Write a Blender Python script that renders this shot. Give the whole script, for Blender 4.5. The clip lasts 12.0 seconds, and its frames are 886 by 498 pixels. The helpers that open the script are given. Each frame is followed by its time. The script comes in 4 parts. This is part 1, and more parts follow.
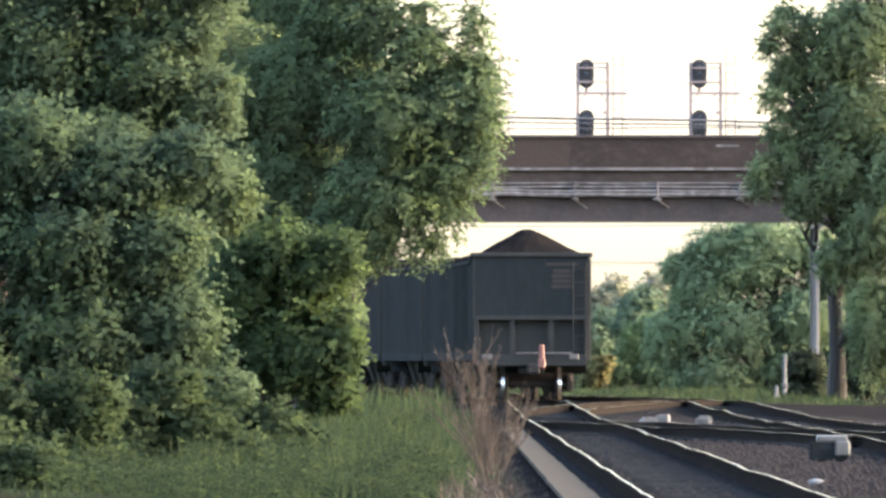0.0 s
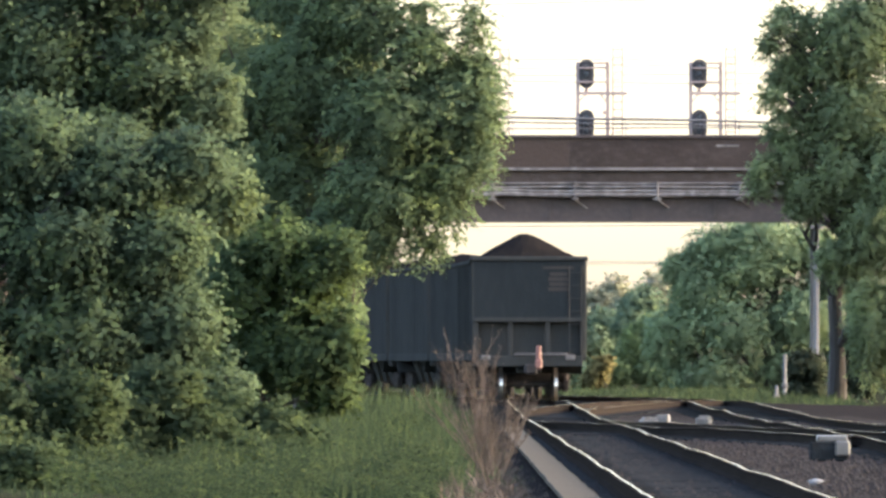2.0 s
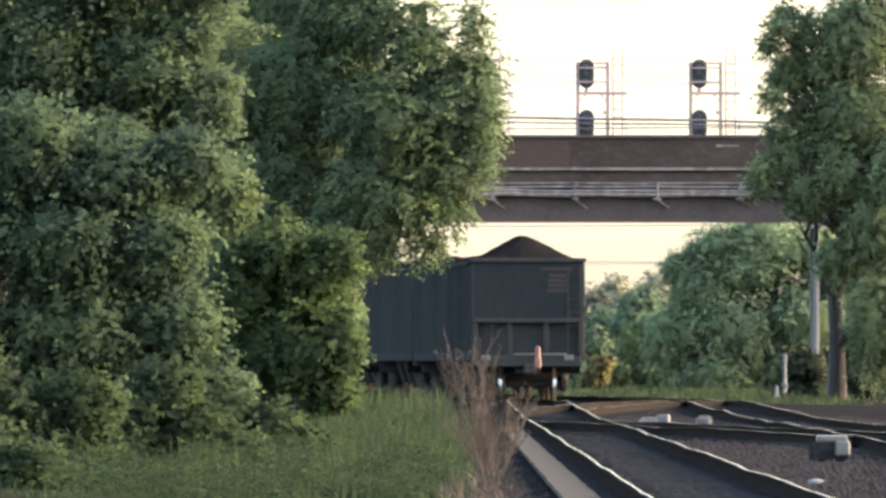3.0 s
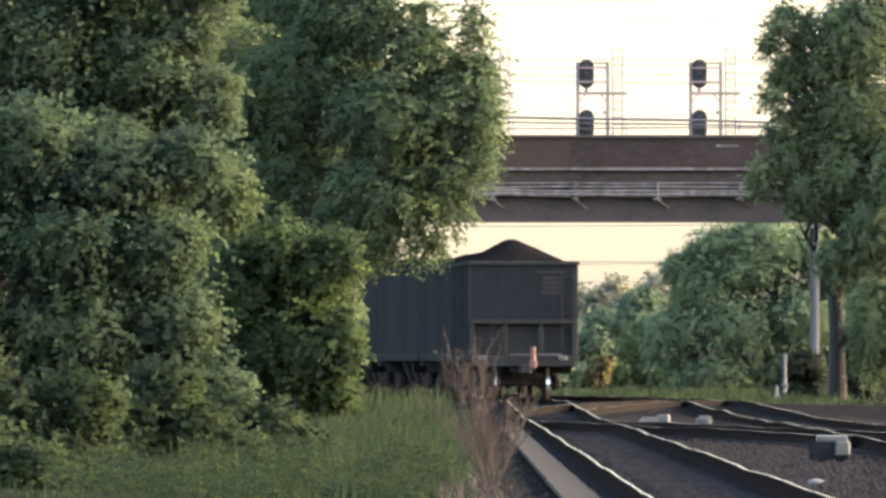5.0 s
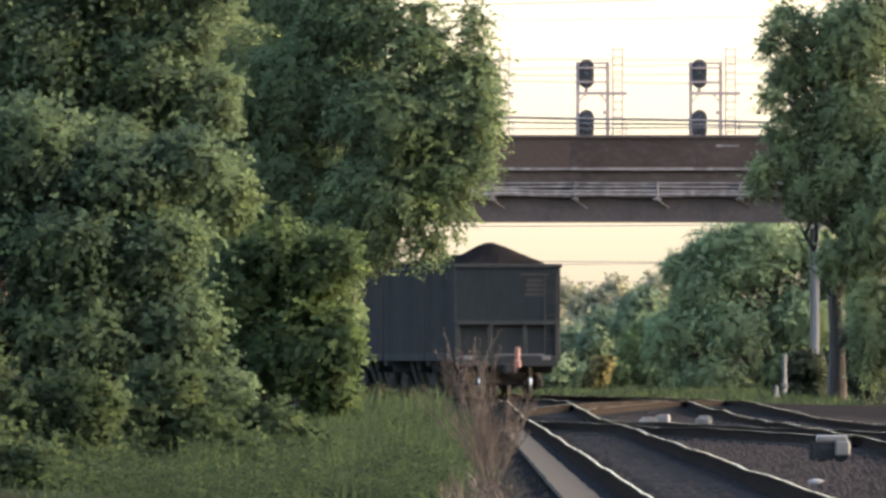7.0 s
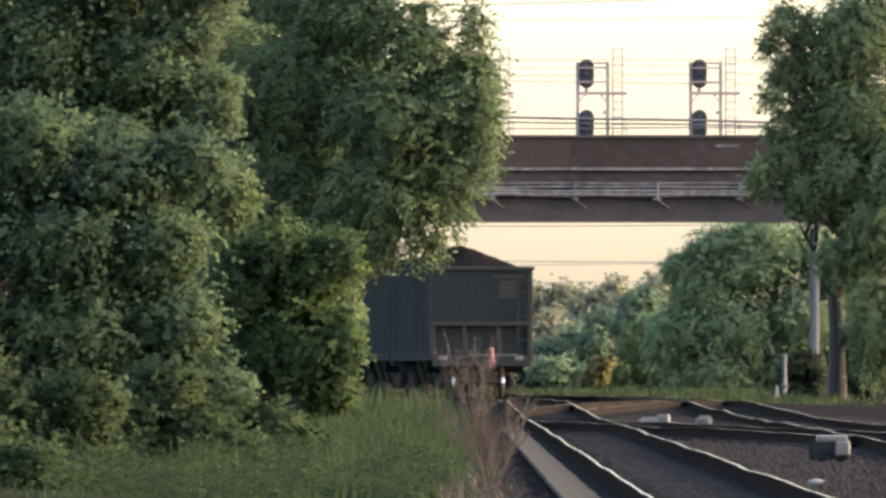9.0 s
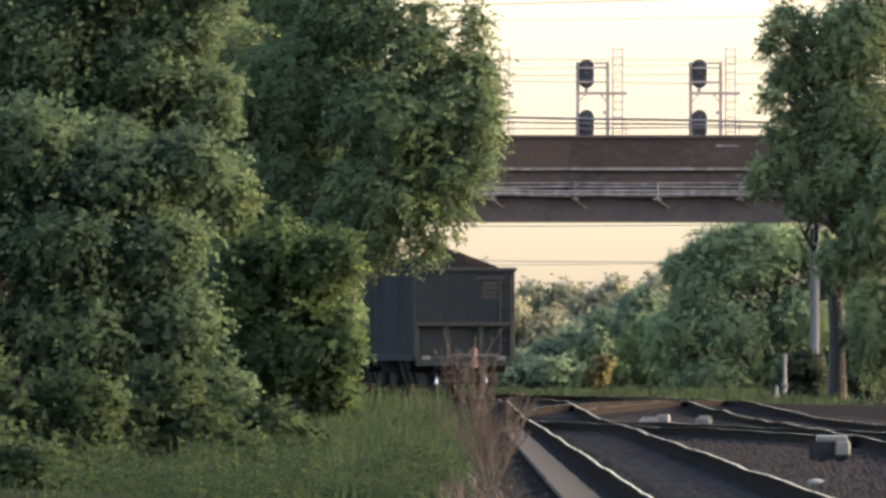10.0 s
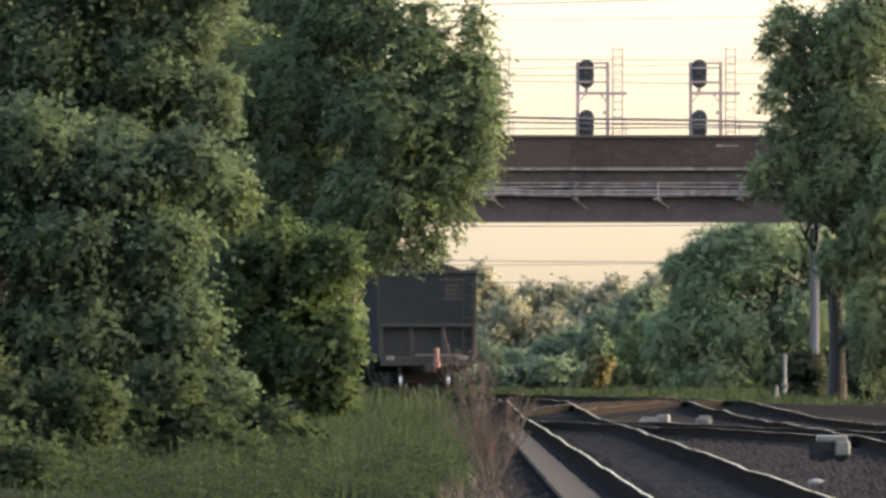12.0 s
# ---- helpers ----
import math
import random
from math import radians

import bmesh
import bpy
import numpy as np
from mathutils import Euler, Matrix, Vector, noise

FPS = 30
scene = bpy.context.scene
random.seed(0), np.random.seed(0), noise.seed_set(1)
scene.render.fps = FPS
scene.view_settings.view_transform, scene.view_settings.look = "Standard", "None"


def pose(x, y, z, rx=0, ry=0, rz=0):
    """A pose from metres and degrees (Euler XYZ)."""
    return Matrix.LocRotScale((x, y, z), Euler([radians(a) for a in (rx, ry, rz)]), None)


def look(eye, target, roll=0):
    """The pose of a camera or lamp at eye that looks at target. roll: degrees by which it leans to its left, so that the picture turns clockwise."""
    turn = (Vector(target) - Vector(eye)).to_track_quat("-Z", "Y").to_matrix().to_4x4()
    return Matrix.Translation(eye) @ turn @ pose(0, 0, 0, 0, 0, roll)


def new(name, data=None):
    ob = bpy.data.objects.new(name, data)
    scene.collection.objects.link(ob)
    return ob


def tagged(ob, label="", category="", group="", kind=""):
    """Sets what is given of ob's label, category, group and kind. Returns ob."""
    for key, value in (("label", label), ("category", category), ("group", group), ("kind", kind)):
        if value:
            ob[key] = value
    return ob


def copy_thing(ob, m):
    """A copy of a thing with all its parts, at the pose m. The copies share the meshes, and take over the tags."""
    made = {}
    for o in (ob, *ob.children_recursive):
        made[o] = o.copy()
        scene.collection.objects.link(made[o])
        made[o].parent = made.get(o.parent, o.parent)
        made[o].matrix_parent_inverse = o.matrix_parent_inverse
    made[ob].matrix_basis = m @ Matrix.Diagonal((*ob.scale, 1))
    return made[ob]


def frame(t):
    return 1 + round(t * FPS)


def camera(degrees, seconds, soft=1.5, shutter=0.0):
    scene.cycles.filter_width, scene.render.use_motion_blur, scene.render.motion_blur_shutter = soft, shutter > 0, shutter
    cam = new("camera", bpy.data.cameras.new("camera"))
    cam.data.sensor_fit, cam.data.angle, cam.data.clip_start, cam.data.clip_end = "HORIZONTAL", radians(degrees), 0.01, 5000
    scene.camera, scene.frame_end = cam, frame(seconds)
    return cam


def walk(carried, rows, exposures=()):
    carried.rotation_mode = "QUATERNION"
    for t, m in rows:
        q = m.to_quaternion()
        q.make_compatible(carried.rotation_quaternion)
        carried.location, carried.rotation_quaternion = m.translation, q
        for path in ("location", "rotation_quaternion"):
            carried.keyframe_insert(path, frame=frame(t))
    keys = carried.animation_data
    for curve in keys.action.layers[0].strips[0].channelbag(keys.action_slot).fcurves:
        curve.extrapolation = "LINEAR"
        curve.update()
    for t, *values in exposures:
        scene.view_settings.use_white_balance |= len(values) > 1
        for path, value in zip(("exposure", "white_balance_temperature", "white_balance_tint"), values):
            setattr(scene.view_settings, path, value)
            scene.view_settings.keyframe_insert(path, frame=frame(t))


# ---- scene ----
cam = camera(2.9937, 12.0, soft=3.0)
EYE = (0.0, 0.0, 1.15)
VIEW = look(EYE, (0.0, 1000.0, 1.15 + 6.533))
walk(cam, [(0.0, VIEW), (12.0, VIEW)],
     exposures=[(0.0, 3.85, 6700, 13), (3.0, 3.62, 6900, 14), (7.0, 3.42, 7000, 15), (12.0, 3.18, 7150, 16)])

# ---- light ----
SUN_UP, SUN_TURN = radians(19), radians(84)
world = bpy.data.worlds.new("sky")
scene.world = world
world.use_nodes = True
wn = world.node_tree
sky = wn.nodes.new("ShaderNodeTexSky")
sky.sky_type = "NISHITA"
sky.sun_disc = False
sky.sun_elevation, sky.sun_rotation = SUN_UP, SUN_TURN
sky.air_density, sky.dust_density, sky.ozone_density = 0.85, 3.2, 1.0
wn.links.new(sky.outputs[0], wn.nodes["Background"].inputs[0])
wn.nodes["Background"].inputs[1].default_value = 0.15
sun_data = bpy.data.lights.new("sun", "SUN")
sun_data.energy, sun_data.angle, sun_data.color = 0.15, radians(20), (1.0, 0.86, 0.66)
sun = new("sun", sun_data)
sun_from = Vector((math.sin(SUN_TURN) * math.cos(SUN_UP), math.cos(SUN_TURN) * math.cos(SUN_UP), math.sin(SUN_UP)))
sun.matrix_world = look(sun_from * 100, (0, 0, 0))


# ---- materials ----
def shader(name, rough=0.6, metal=0.0, spec=0.5):
    m = bpy.data.materials.new(name)
    m.use_nodes = True
    b = m.node_tree.nodes["Principled BSDF"]
    b.inputs["Roughness"].default_value = rough
    b.inputs["Metallic"].default_value = metal
    b.inputs["Specular IOR Level"].default_value = spec
    return m, m.node_tree, b


def mix(nt, fac, a, b):
    n = nt.nodes.new("ShaderNodeMix")
    n.data_type = "RGBA"
    for sock, v in ((0, fac), (6, a), (7, b)):
        if isinstance(v, (float, int)):
            n.inputs[sock].default_value = v
        elif isinstance(v, tuple):
            n.inputs[sock].default_value = (*v, 1.0)
        else:
            nt.links.new(v, n.inputs[sock])
    return n.outputs[2]


def grain(nt, scale, detail=4.0, low=0.35, high=0.65, stretch=None):
    co = nt.nodes.new("ShaderNodeTexCoord").outputs["Object"]
    if stretch:
        mp = nt.nodes.new("ShaderNodeMapping")
        mp.inputs["Scale"].default_value = stretch
        nt.links.new(co, mp.inputs[0])
        co = mp.outputs[0]
    n = nt.nodes.new("ShaderNodeTexNoise")
    n.inputs["Scale"].default_value, n.inputs["Detail"].default_value = scale, detail
    nt.links.new(co, n.inputs["Vector"])
    r = nt.nodes.new("ShaderNodeMapRange")
    r.inputs[1].default_value, r.inputs[2].default_value = low, high
    nt.links.new(n.outputs[0], r.inputs[0])
    return r.outputs[0]


def surface(name, base, dark, light, big=0.4, small=9.0, rough=0.8, metal=0.0, bump=0.02, spec=0.4, stretch=None):
    """Two scales of colour variation and a fine relief."""
    m, nt, b = shader(name, rough, metal, spec)
    c = mix(nt, grain(nt, big, 3.0, 0.35, 0.7, stretch), base, dark)
    f = nt.nodes.new("ShaderNodeMath")
    f.operation = "MULTIPLY"
    f.inputs[1].default_value = 0.6
    nt.links.new(grain(nt, small, 5.0, 0.45, 0.75, stretch), f.inputs[0])
    c = mix(nt, f.outputs[0], c, light)
    nt.links.new(c, b.inputs["Base Color"])
    if bump:
        k = nt.nodes.new("ShaderNodeBump")
        k.inputs["Distance"].default_value, k.inputs["Strength"].default_value = bump, 0.7
        nt.links.new(grain(nt, small * 2, 4.0, 0.2, 0.8), k.inputs["Height"])
        nt.links.new(k.outputs[0], b.inputs["Normal"])
    return m


def foliage(name, deep, mid, fresh, clear=0.35, rough=0.45, patch=0.9):
    """Leaves: each differs a little, patches of the crown too, and some light comes through them."""
    m, nt, b = shader(name, 0.7, 0.0, 0.0)
    rnd = nt.nodes.new("ShaderNodeNewGeometry").outputs["Random Per Island"]
    c = mix(nt, rnd, deep, mid)
    p = nt.nodes.new("ShaderNodeMath")
    p.operation = "MULTIPLY"
    nt.links.new(grain(nt, patch, 2.0, 0.42, 0.72), p.inputs[0])
    nt.links.new(rnd, p.inputs[1])
    c = mix(nt, p.outputs[0], c, fresh)
    nt.links.new(c, b.inputs["Base Color"])
    t = nt.nodes.new("ShaderNodeBsdfTranslucent")
    nt.links.new(c, t.inputs["Color"])
    s = nt.nodes.new("ShaderNodeMixShader")
    s.inputs[0].default_value = clear
    nt.links.new(b.outputs[0], s.inputs[1])
    nt.links.new(t.outputs[0], s.inputs[2])
    nt.links.new(s.outputs[0], nt.nodes["Material Output"].inputs["Surface"])
    return m


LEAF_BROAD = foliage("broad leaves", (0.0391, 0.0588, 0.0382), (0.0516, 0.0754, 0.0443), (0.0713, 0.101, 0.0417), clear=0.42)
# Lighter copy of the broad leaves; light is put into its colour.
LEAF_BROAD_LIFTED = foliage("broad leaves lightened against shade", (0.0451, 0.066, 0.0414), (0.058, 0.0823, 0.0459), (0.08, 0.109, 0.0421), clear=0.42)
LEAF_FEATHER = foliage("feathered leaves", (0.0614, 0.0868, 0.0502), (0.0772, 0.106, 0.0555), (0.102, 0.136, 0.0523), clear=0.42)
LEAF_SHRUB = foliage("shrub leaves", (0.0232, 0.0347, 0.0205), (0.0312, 0.0449, 0.023), (0.0472, 0.0653, 0.0216), clear=0.42)
LEAF_TANGLE = foliage("yellow-green shrub leaves", (0.0302, 0.0468, 0.0256), (0.0421, 0.0629, 0.0276), (0.0708, 0.0979, 0.0259), clear=0.42)
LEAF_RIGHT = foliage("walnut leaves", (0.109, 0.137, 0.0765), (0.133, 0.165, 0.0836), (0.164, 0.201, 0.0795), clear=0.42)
# Leaf colour raised to take in the haze at this distance.
LEAF_MID = foliage("lineside leaves lightened for haze", (0.122, 0.164, 0.0958), (0.144, 0.192, 0.104), (0.172, 0.227, 0.101), clear=0.42, patch=0.35)
# Yellow stands in for warm sun on one bush, painted into its leaves.
LEAF_SUNLIT = foliage("leaves in warm sun colour", (0.0814, 0.0761, 0.0356), (0.0999, 0.0889, 0.0395), (0.132, 0.114, 0.0436), clear=0.42)
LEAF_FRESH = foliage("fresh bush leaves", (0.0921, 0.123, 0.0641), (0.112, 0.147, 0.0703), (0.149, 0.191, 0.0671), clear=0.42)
# Haze of the far distance is put into these two leaf colours.
LEAF_FAR = foliage("distant leaves paled as haze", (0.158, 0.162, 0.107), (0.176, 0.175, 0.115), (0.203, 0.192, 0.12), clear=0.42, patch=0.12)
LEAF_HAZE = foliage("distant leaves tinted blue-green as haze", (0.0737, 0.105, 0.0701), (0.0848, 0.121, 0.076), (0.0997, 0.142, 0.0744), clear=0.42, patch=0.15)
LEAF_HEDGE = foliage("dark evergreen leaves", (0.022, 0.028, 0.02), (0.03, 0.037, 0.024), (0.04, 0.048, 0.026), clear=0.2)
GRASS = foliage("grass blades", (0.016, 0.0234, 0.0142), (0.025, 0.0362, 0.0195), (0.0597, 0.0784, 0.0287), clear=0.4, patch=0.6)
DRY = foliage("dry stalks", (0.0439, 0.0348, 0.0284), (0.0598, 0.0481, 0.04), (0.0788, 0.0662, 0.0575), clear=0.1, patch=2.0)
BARK = surface("bark", (0.0215, 0.0166, 0.0127), (0.0117, 0.00975, 0.0078), (0.0331, 0.0273, 0.0215), 1.5, 12.0, 0.9, bump=0.03, stretch=(1, 1, 0.25))
EARTH = surface("earth and grass", (0.0144, 0.0164, 0.00988), (0.0106, 0.0123, 0.00734), (0.0226, 0.0226, 0.0156), 0.25, 6.0, 0.95, bump=0.03, spec=0.0)
BALLAST = surface("dark ballast", (0.0131, 0.0117, 0.0116), (0.00927, 0.00851, 0.00837), (0.0226, 0.0202, 0.0199), 0.3, 14.0, 0.95, bump=0.03, spec=0.0)
STONE = surface("ballast stones", (0.0194, 0.0177, 0.0175), (0.0133, 0.0122, 0.0121), (0.0372, 0.0345, 0.0348), 0.9, 20.0, 0.9, bump=0.01, spec=0.0)
TIE = surface("creosoted wood", (0.0174, 0.0175, 0.0178), (0.0102, 0.011, 0.0115), (0.0318, 0.0348, 0.0355), 1.0, 10.0, 0.9, bump=0.01, spec=0.0, stretch=(0.3, 1, 1))
RAIL_SIDE = surface("rusty rail", (0.0151, 0.0125, 0.0109), (0.0101, 0.00891, 0.00834), (0.0262, 0.0208, 0.0173), 0.8, 12.0, 0.9, 0.0, 0.005, 0.0)
# Yellow base puts the golden gleam of the sky into the polished steel.
RAIL_TOP = surface("polished rail head", (0.34, 0.26, 0.08), (0.16, 0.12, 0.04), (0.46, 0.37, 0.14), 0.6, 8.0, 0.42, 0.9, 0.0, 0.35)
CONCRETE = surface("pale concrete", (0.0563, 0.05, 0.0412), (0.0393, 0.0359, 0.029), (0.081, 0.0733, 0.0611), 0.7, 12.0, 0.9, bump=0.01, spec=0.0)
OLD_CONCRETE = surface("stained concrete", (0.0491, 0.0372, 0.0322), (0.028, 0.0218, 0.0196), (0.0795, 0.0628, 0.0547), 0.4, 4.0, 0.9, bump=0.02, spec=0.0, stretch=(0.5, 1, 1.0))
PARAPET = surface("patched parapet concrete", (0.0361, 0.0273, 0.0236), (0.0188, 0.015, 0.0135), (0.0583, 0.046, 0.04), 0.5, 4.0, 0.9, bump=0.02, spec=0.0, stretch=(0.6, 1, 1.2))
pn = PARAPET.node_tree
base_in = pn.nodes["Principled BSDF"].inputs["Base Color"]
pick = pn.nodes.new("ShaderNodeObjectInfo").outputs["Random"]
pn.links.new(mix(pn, pick, base_in.links[0].from_socket, (0.05, 0.036, 0.029)), base_in)
# Shade of the recessed girder is put into this dark brown.
DARK_STEEL = surface("dark brown girder steel", (0.0347, 0.0235, 0.02), (0.0215, 0.0152, 0.0135), (0.0522, 0.0363, 0.0309), 0.5, 5.0, 0.75, 0.0, 0.01)
# Wide tone range stands in for broken highlights along the ledge.
PIPE = surface("grey conduit", (0.111, 0.0915, 0.081), (0.0353, 0.0283, 0.0252), (0.232, 0.207, 0.186), 0.5, 3.0, 0.6, 0.1, 0.004, stretch=(0.8, 1, 1))
PALE_STEEL = surface("weathered aluminium paint", (0.219, 0.168, 0.153), (0.159, 0.119, 0.107), (0.274, 0.213, 0.194), 0.8, 8.0, 0.65, 0.0, 0.003)
SIGNAL_BLACK = surface("matt black paint", (0.0125, 0.011, 0.013), (0.009, 0.008, 0.009), (0.025, 0.0225, 0.0225), 1.5, 10.0, 0.6, 0.0, 0.002)
LENS = surface("dark signal glass", (0.03, 0.035, 0.04), (0.02, 0.022, 0.025), (0.05, 0.05, 0.06), 3.0, 12.0, 0.4, 0.0, 0.0)
WIRE = surface("weathered cable", (0.09, 0.085, 0.085), (0.06, 0.055, 0.055), (0.14, 0.13, 0.13), 0.2, 4.0, 0.6, 0.2, 0.0)
WHITE = surface("white paint", (0.0749, 0.071, 0.0636), (0.0499, 0.0474, 0.0424), (0.1, 0.0944, 0.0864), 1.0, 8.0, 0.6, 0.0, 0.003)
POLE_WHITE = surface("whitewashed column", (0.0892, 0.0848, 0.0836), (0.067, 0.0634, 0.0621), (0.112, 0.107, 0.105), 0.5, 6.0, 0.7, 0.0, 0.004)
CAR_BLACK = surface("sooty black car paint", (0.0249, 0.0254, 0.0241), (0.0199, 0.0205, 0.0195), (0.0311, 0.0315, 0.0296), 0.5, 5.0, 0.8, 0.0, 0.006, 0.0, stretch=(1, 1, 0.3))
CAR_PANEL = surface("worn end sheet", (0.0149, 0.0174, 0.018), (0.0119, 0.0138, 0.0145), (0.0199, 0.0227, 0.0233), 0.6, 6.0, 0.8, 0.0, 0.006, 0.0, stretch=(1, 1, 0.3))
LETTERING = surface("faded ochre lettering", (0.0143, 0.00942, 0.00632), (0.0105, 0.0075, 0.0054), (0.0185, 0.012, 0.00769), 2.0, 14.0, 0.8, 0.0, 0.0)
COAL = surface("coal", (0.00806, 0.00731, 0.00706), (0.00554, 0.00504, 0.00504), (0.0141, 0.0131, 0.0126), 1.2, 9.0, 0.75, 0.0, 0.06, 0.0)
TRUCK = surface("cast steel", (0.027, 0.024, 0.0228), (0.018, 0.0162, 0.0156), (0.048, 0.042, 0.039), 1.0, 9.0, 0.75, 0.1, 0.006, 0.0)
TREAD = surface("polished wheel tread", (0.75, 0.74, 0.72), (0.65, 0.64, 0.62), (0.85, 0.84, 0.82), 1.0, 9.0, 0.3, 1.0, 0.0)
MARKER_RED = surface("orange red plastic", (0.109, 0.042, 0.0315), (0.084, 0.0315, 0.0231), (0.143, 0.063, 0.0462), 3.0, 15.0, 0.55, 0.0, 0.0)
STEP_PALE = surface("worn pale steel", (0.0796, 0.0714, 0.0663), (0.053, 0.0478, 0.045), (0.106, 0.0978, 0.0901), 1.5, 9.0, 0.6, 0.2, 0.003)


# ---- mesh helpers ----
def box(bm, x, y, z, sx, sy, sz, bevel=0.0, turn=None):
    """A box by its centre and size, its edges rounded off."""
    m = Matrix.Translation((x, y, z)) @ (turn or Matrix()) @ Matrix.Diagonal((sx, sy, sz, 1))
    vs = bmesh.ops.create_cube(bm, size=1.0, matrix=m)["verts"]
    if bevel:
        es = list({e for v in vs for e in v.link_edges})
        bmesh.ops.bevel(bm, geom=es, offset=bevel, segments=1, affect="EDGES", clamp_overlap=True)
    return bm


def tube(bm, points, radii, sides=8):
    """A tapered round bar through the points."""
    rings = []
    q = last = None
    for i, p in enumerate(points):
        a = Vector(points[max(i - 1, 0)])
        b = Vector(points[min(i + 1, len(points) - 1)])
        q = last.rotation_difference(b - a) @ q if q else (b - a).to_track_quat("Z", "Y")
        last = b - a
        r = radii[i] if isinstance(radii, (list, tuple)) else radii
        rings.append([bm.verts.new(Vector(p) + q @ Vector((math.cos(k * math.tau / sides) * r, math.sin(k * math.tau / sides) * r, 0)))
                      for k in range(sides)])
    for u, v in zip(rings, rings[1:]):
        for k in range(sides):
            bm.faces.new((u[k], u[(k + 1) % sides], v[(k + 1) % sides], v[k]))
    bm.faces.new(rings[0][::-1])
    bm.faces.new(rings[-1])
    return bm


def lathe(bm, profile, axis_m, sides=20, caps=True):
    """Turns (radius, height) pairs round the z axis of axis_m."""
    rings = [[bm.verts.new(axis_m @ Vector((r * math.cos(k * math.tau / sides), r * math.sin(k * math.tau / sides), h))) for k in range(sides)]
             for r, h in profile]
    fs = []
    for u, v in zip(rings, rings[1:]):
        fs.append([bm.faces.new((u[k], u[(k + 1) % sides], v[(k + 1) % sides], v[k])) for k in range(sides)])
    if caps:
        bm.faces.new(rings[0][::-1])
        bm.faces.new(rings[-1])
    return fs


def mesh_of(name, bm, material):
    me = bpy.data.meshes.new(name)
    bmesh.ops.recalc_face_normals(bm, faces=bm.faces)
    bm.to_mesh(me)
    bm.free()
    for m in (material if isinstance(material, (list, tuple)) else [material]):
        me.materials.append(m)
    return me


def part(name, bm, material, parent, label=""):
    ob = new(name, mesh_of(name, bm, material))
    ob.parent = parent
    if label:
        tagged(ob, label)
    return ob


def thing(name, bm, material, label, category, group="", kind=""):
    return tagged(new(name, mesh_of(name, bm, material)), label, category, group, kind)


def holder(name, at, label, category, group="", kind=""):
    ob = new(name)
    ob.location = at
    return tagged(ob, label, category, group, kind)


def soup(name, verts, faces, material, parent=None, normals=None):
    """A mesh from arrays: verts (n, 3), faces (m, 3) or (m, 4), and the way each vertex faces."""
    me = bpy.data.meshes.new(name)
    k = faces.shape[1]
    me.vertices.add(len(verts))
    me.vertices.foreach_set("co", np.asarray(verts, dtype=np.float32).ravel())
    me.loops.add(faces.size)
    me.loops.foreach_set("vertex_index", np.asarray(faces, dtype=np.int32).ravel())
    me.polygons.add(len(faces))
    me.polygons.foreach_set("loop_start", np.arange(0, faces.size, k, dtype=np.int32))
    me.update(calc_edges=True)
    if normals is not None:
        me.polygons.foreach_set("use_smooth", np.ones(len(faces), dtype=bool))
        me.normals_split_custom_set_from_vertices(normals)
    me.materials.append(material)
    ob = new(name, me)
    if parent:
        ob.parent = parent
    return ob


def unit(v):
    return v / np.maximum(np.linalg.norm(v, axis=1, keepdims=True), 1e-9)


def leaf_arrays(base, way, size, width, rng, outward, fold=0.25):
    """Folded lance-shaped leaves, upper sides turned out of the crown: base points, directions, lengths."""
    n = len(base)
    way = unit(way)
    side = unit(np.cross(way, rng.normal(size=(n, 3)) + outward * 0.8 + np.array([0, 0, 0.25])))
    up = np.cross(side, way)
    flip = np.where((up * outward).sum(axis=1) < 0, -1.0, 1.0)[:, None]
    side, up = side * flip, up * flip
    size = size[:, None]
    mid = base + way * size * 0.45
    a = mid + side * size * width + up * size * fold * width
    b = mid - side * size * width + up * size * fold * width
    tip = base + way * size
    v = np.stack([base, a, tip, b], axis=1).reshape(-1, 3)
    i = np.arange(n)[:, None] * 4
    f = np.concatenate([i + np.array([[0, 1, 2]]), i + np.array([[0, 2, 3]])], axis=1).reshape(-1, 3)
    return v, f, np.repeat(unit(up * 0.22 + unit(outward) * 0.9), 4, axis=0)


def crown_points(blobs, count, rng, skin=0.4, flat=0.75, lobes=36):
    """Points of a crown: each lobe bears smaller lumps round its skin, so the outline is ragged and has gaps."""
    bl = np.array(blobs)
    vol = (bl[:, 3] * bl[:, 4] * bl[:, 5]) ** 0.58
    pick = rng.choice(len(bl), size=count, p=vol / vol.sum())
    ld = unit(rng.normal(size=(len(bl), lobes, 3)))
    lr = rng.uniform(0.66, 0.87, size=(len(bl), lobes, 1))
    lsize = rng.uniform(0.22, 0.4, size=(len(bl), lobes, 1))
    lump = rng.integers(0, lobes, size=count)
    d = unit(rng.normal(size=(count, 3)))
    rad = 1 - skin * rng.random(count) ** 1.5
    own = d * rad[:, None] * lsize[pick, lump] * np.array([1.15, 1.15, flat])
    p = ld[pick, lump] * lr[pick, lump] + own
    fill = rng.random(count) < 0.14
    p[fill] = (d * (rng.random(count) ** 0.5 * 0.8)[:, None])[fill]
    out = unit(d * 0.6 + ld[pick, lump])
    return bl[pick, :3] + p * bl[pick, 3:], out


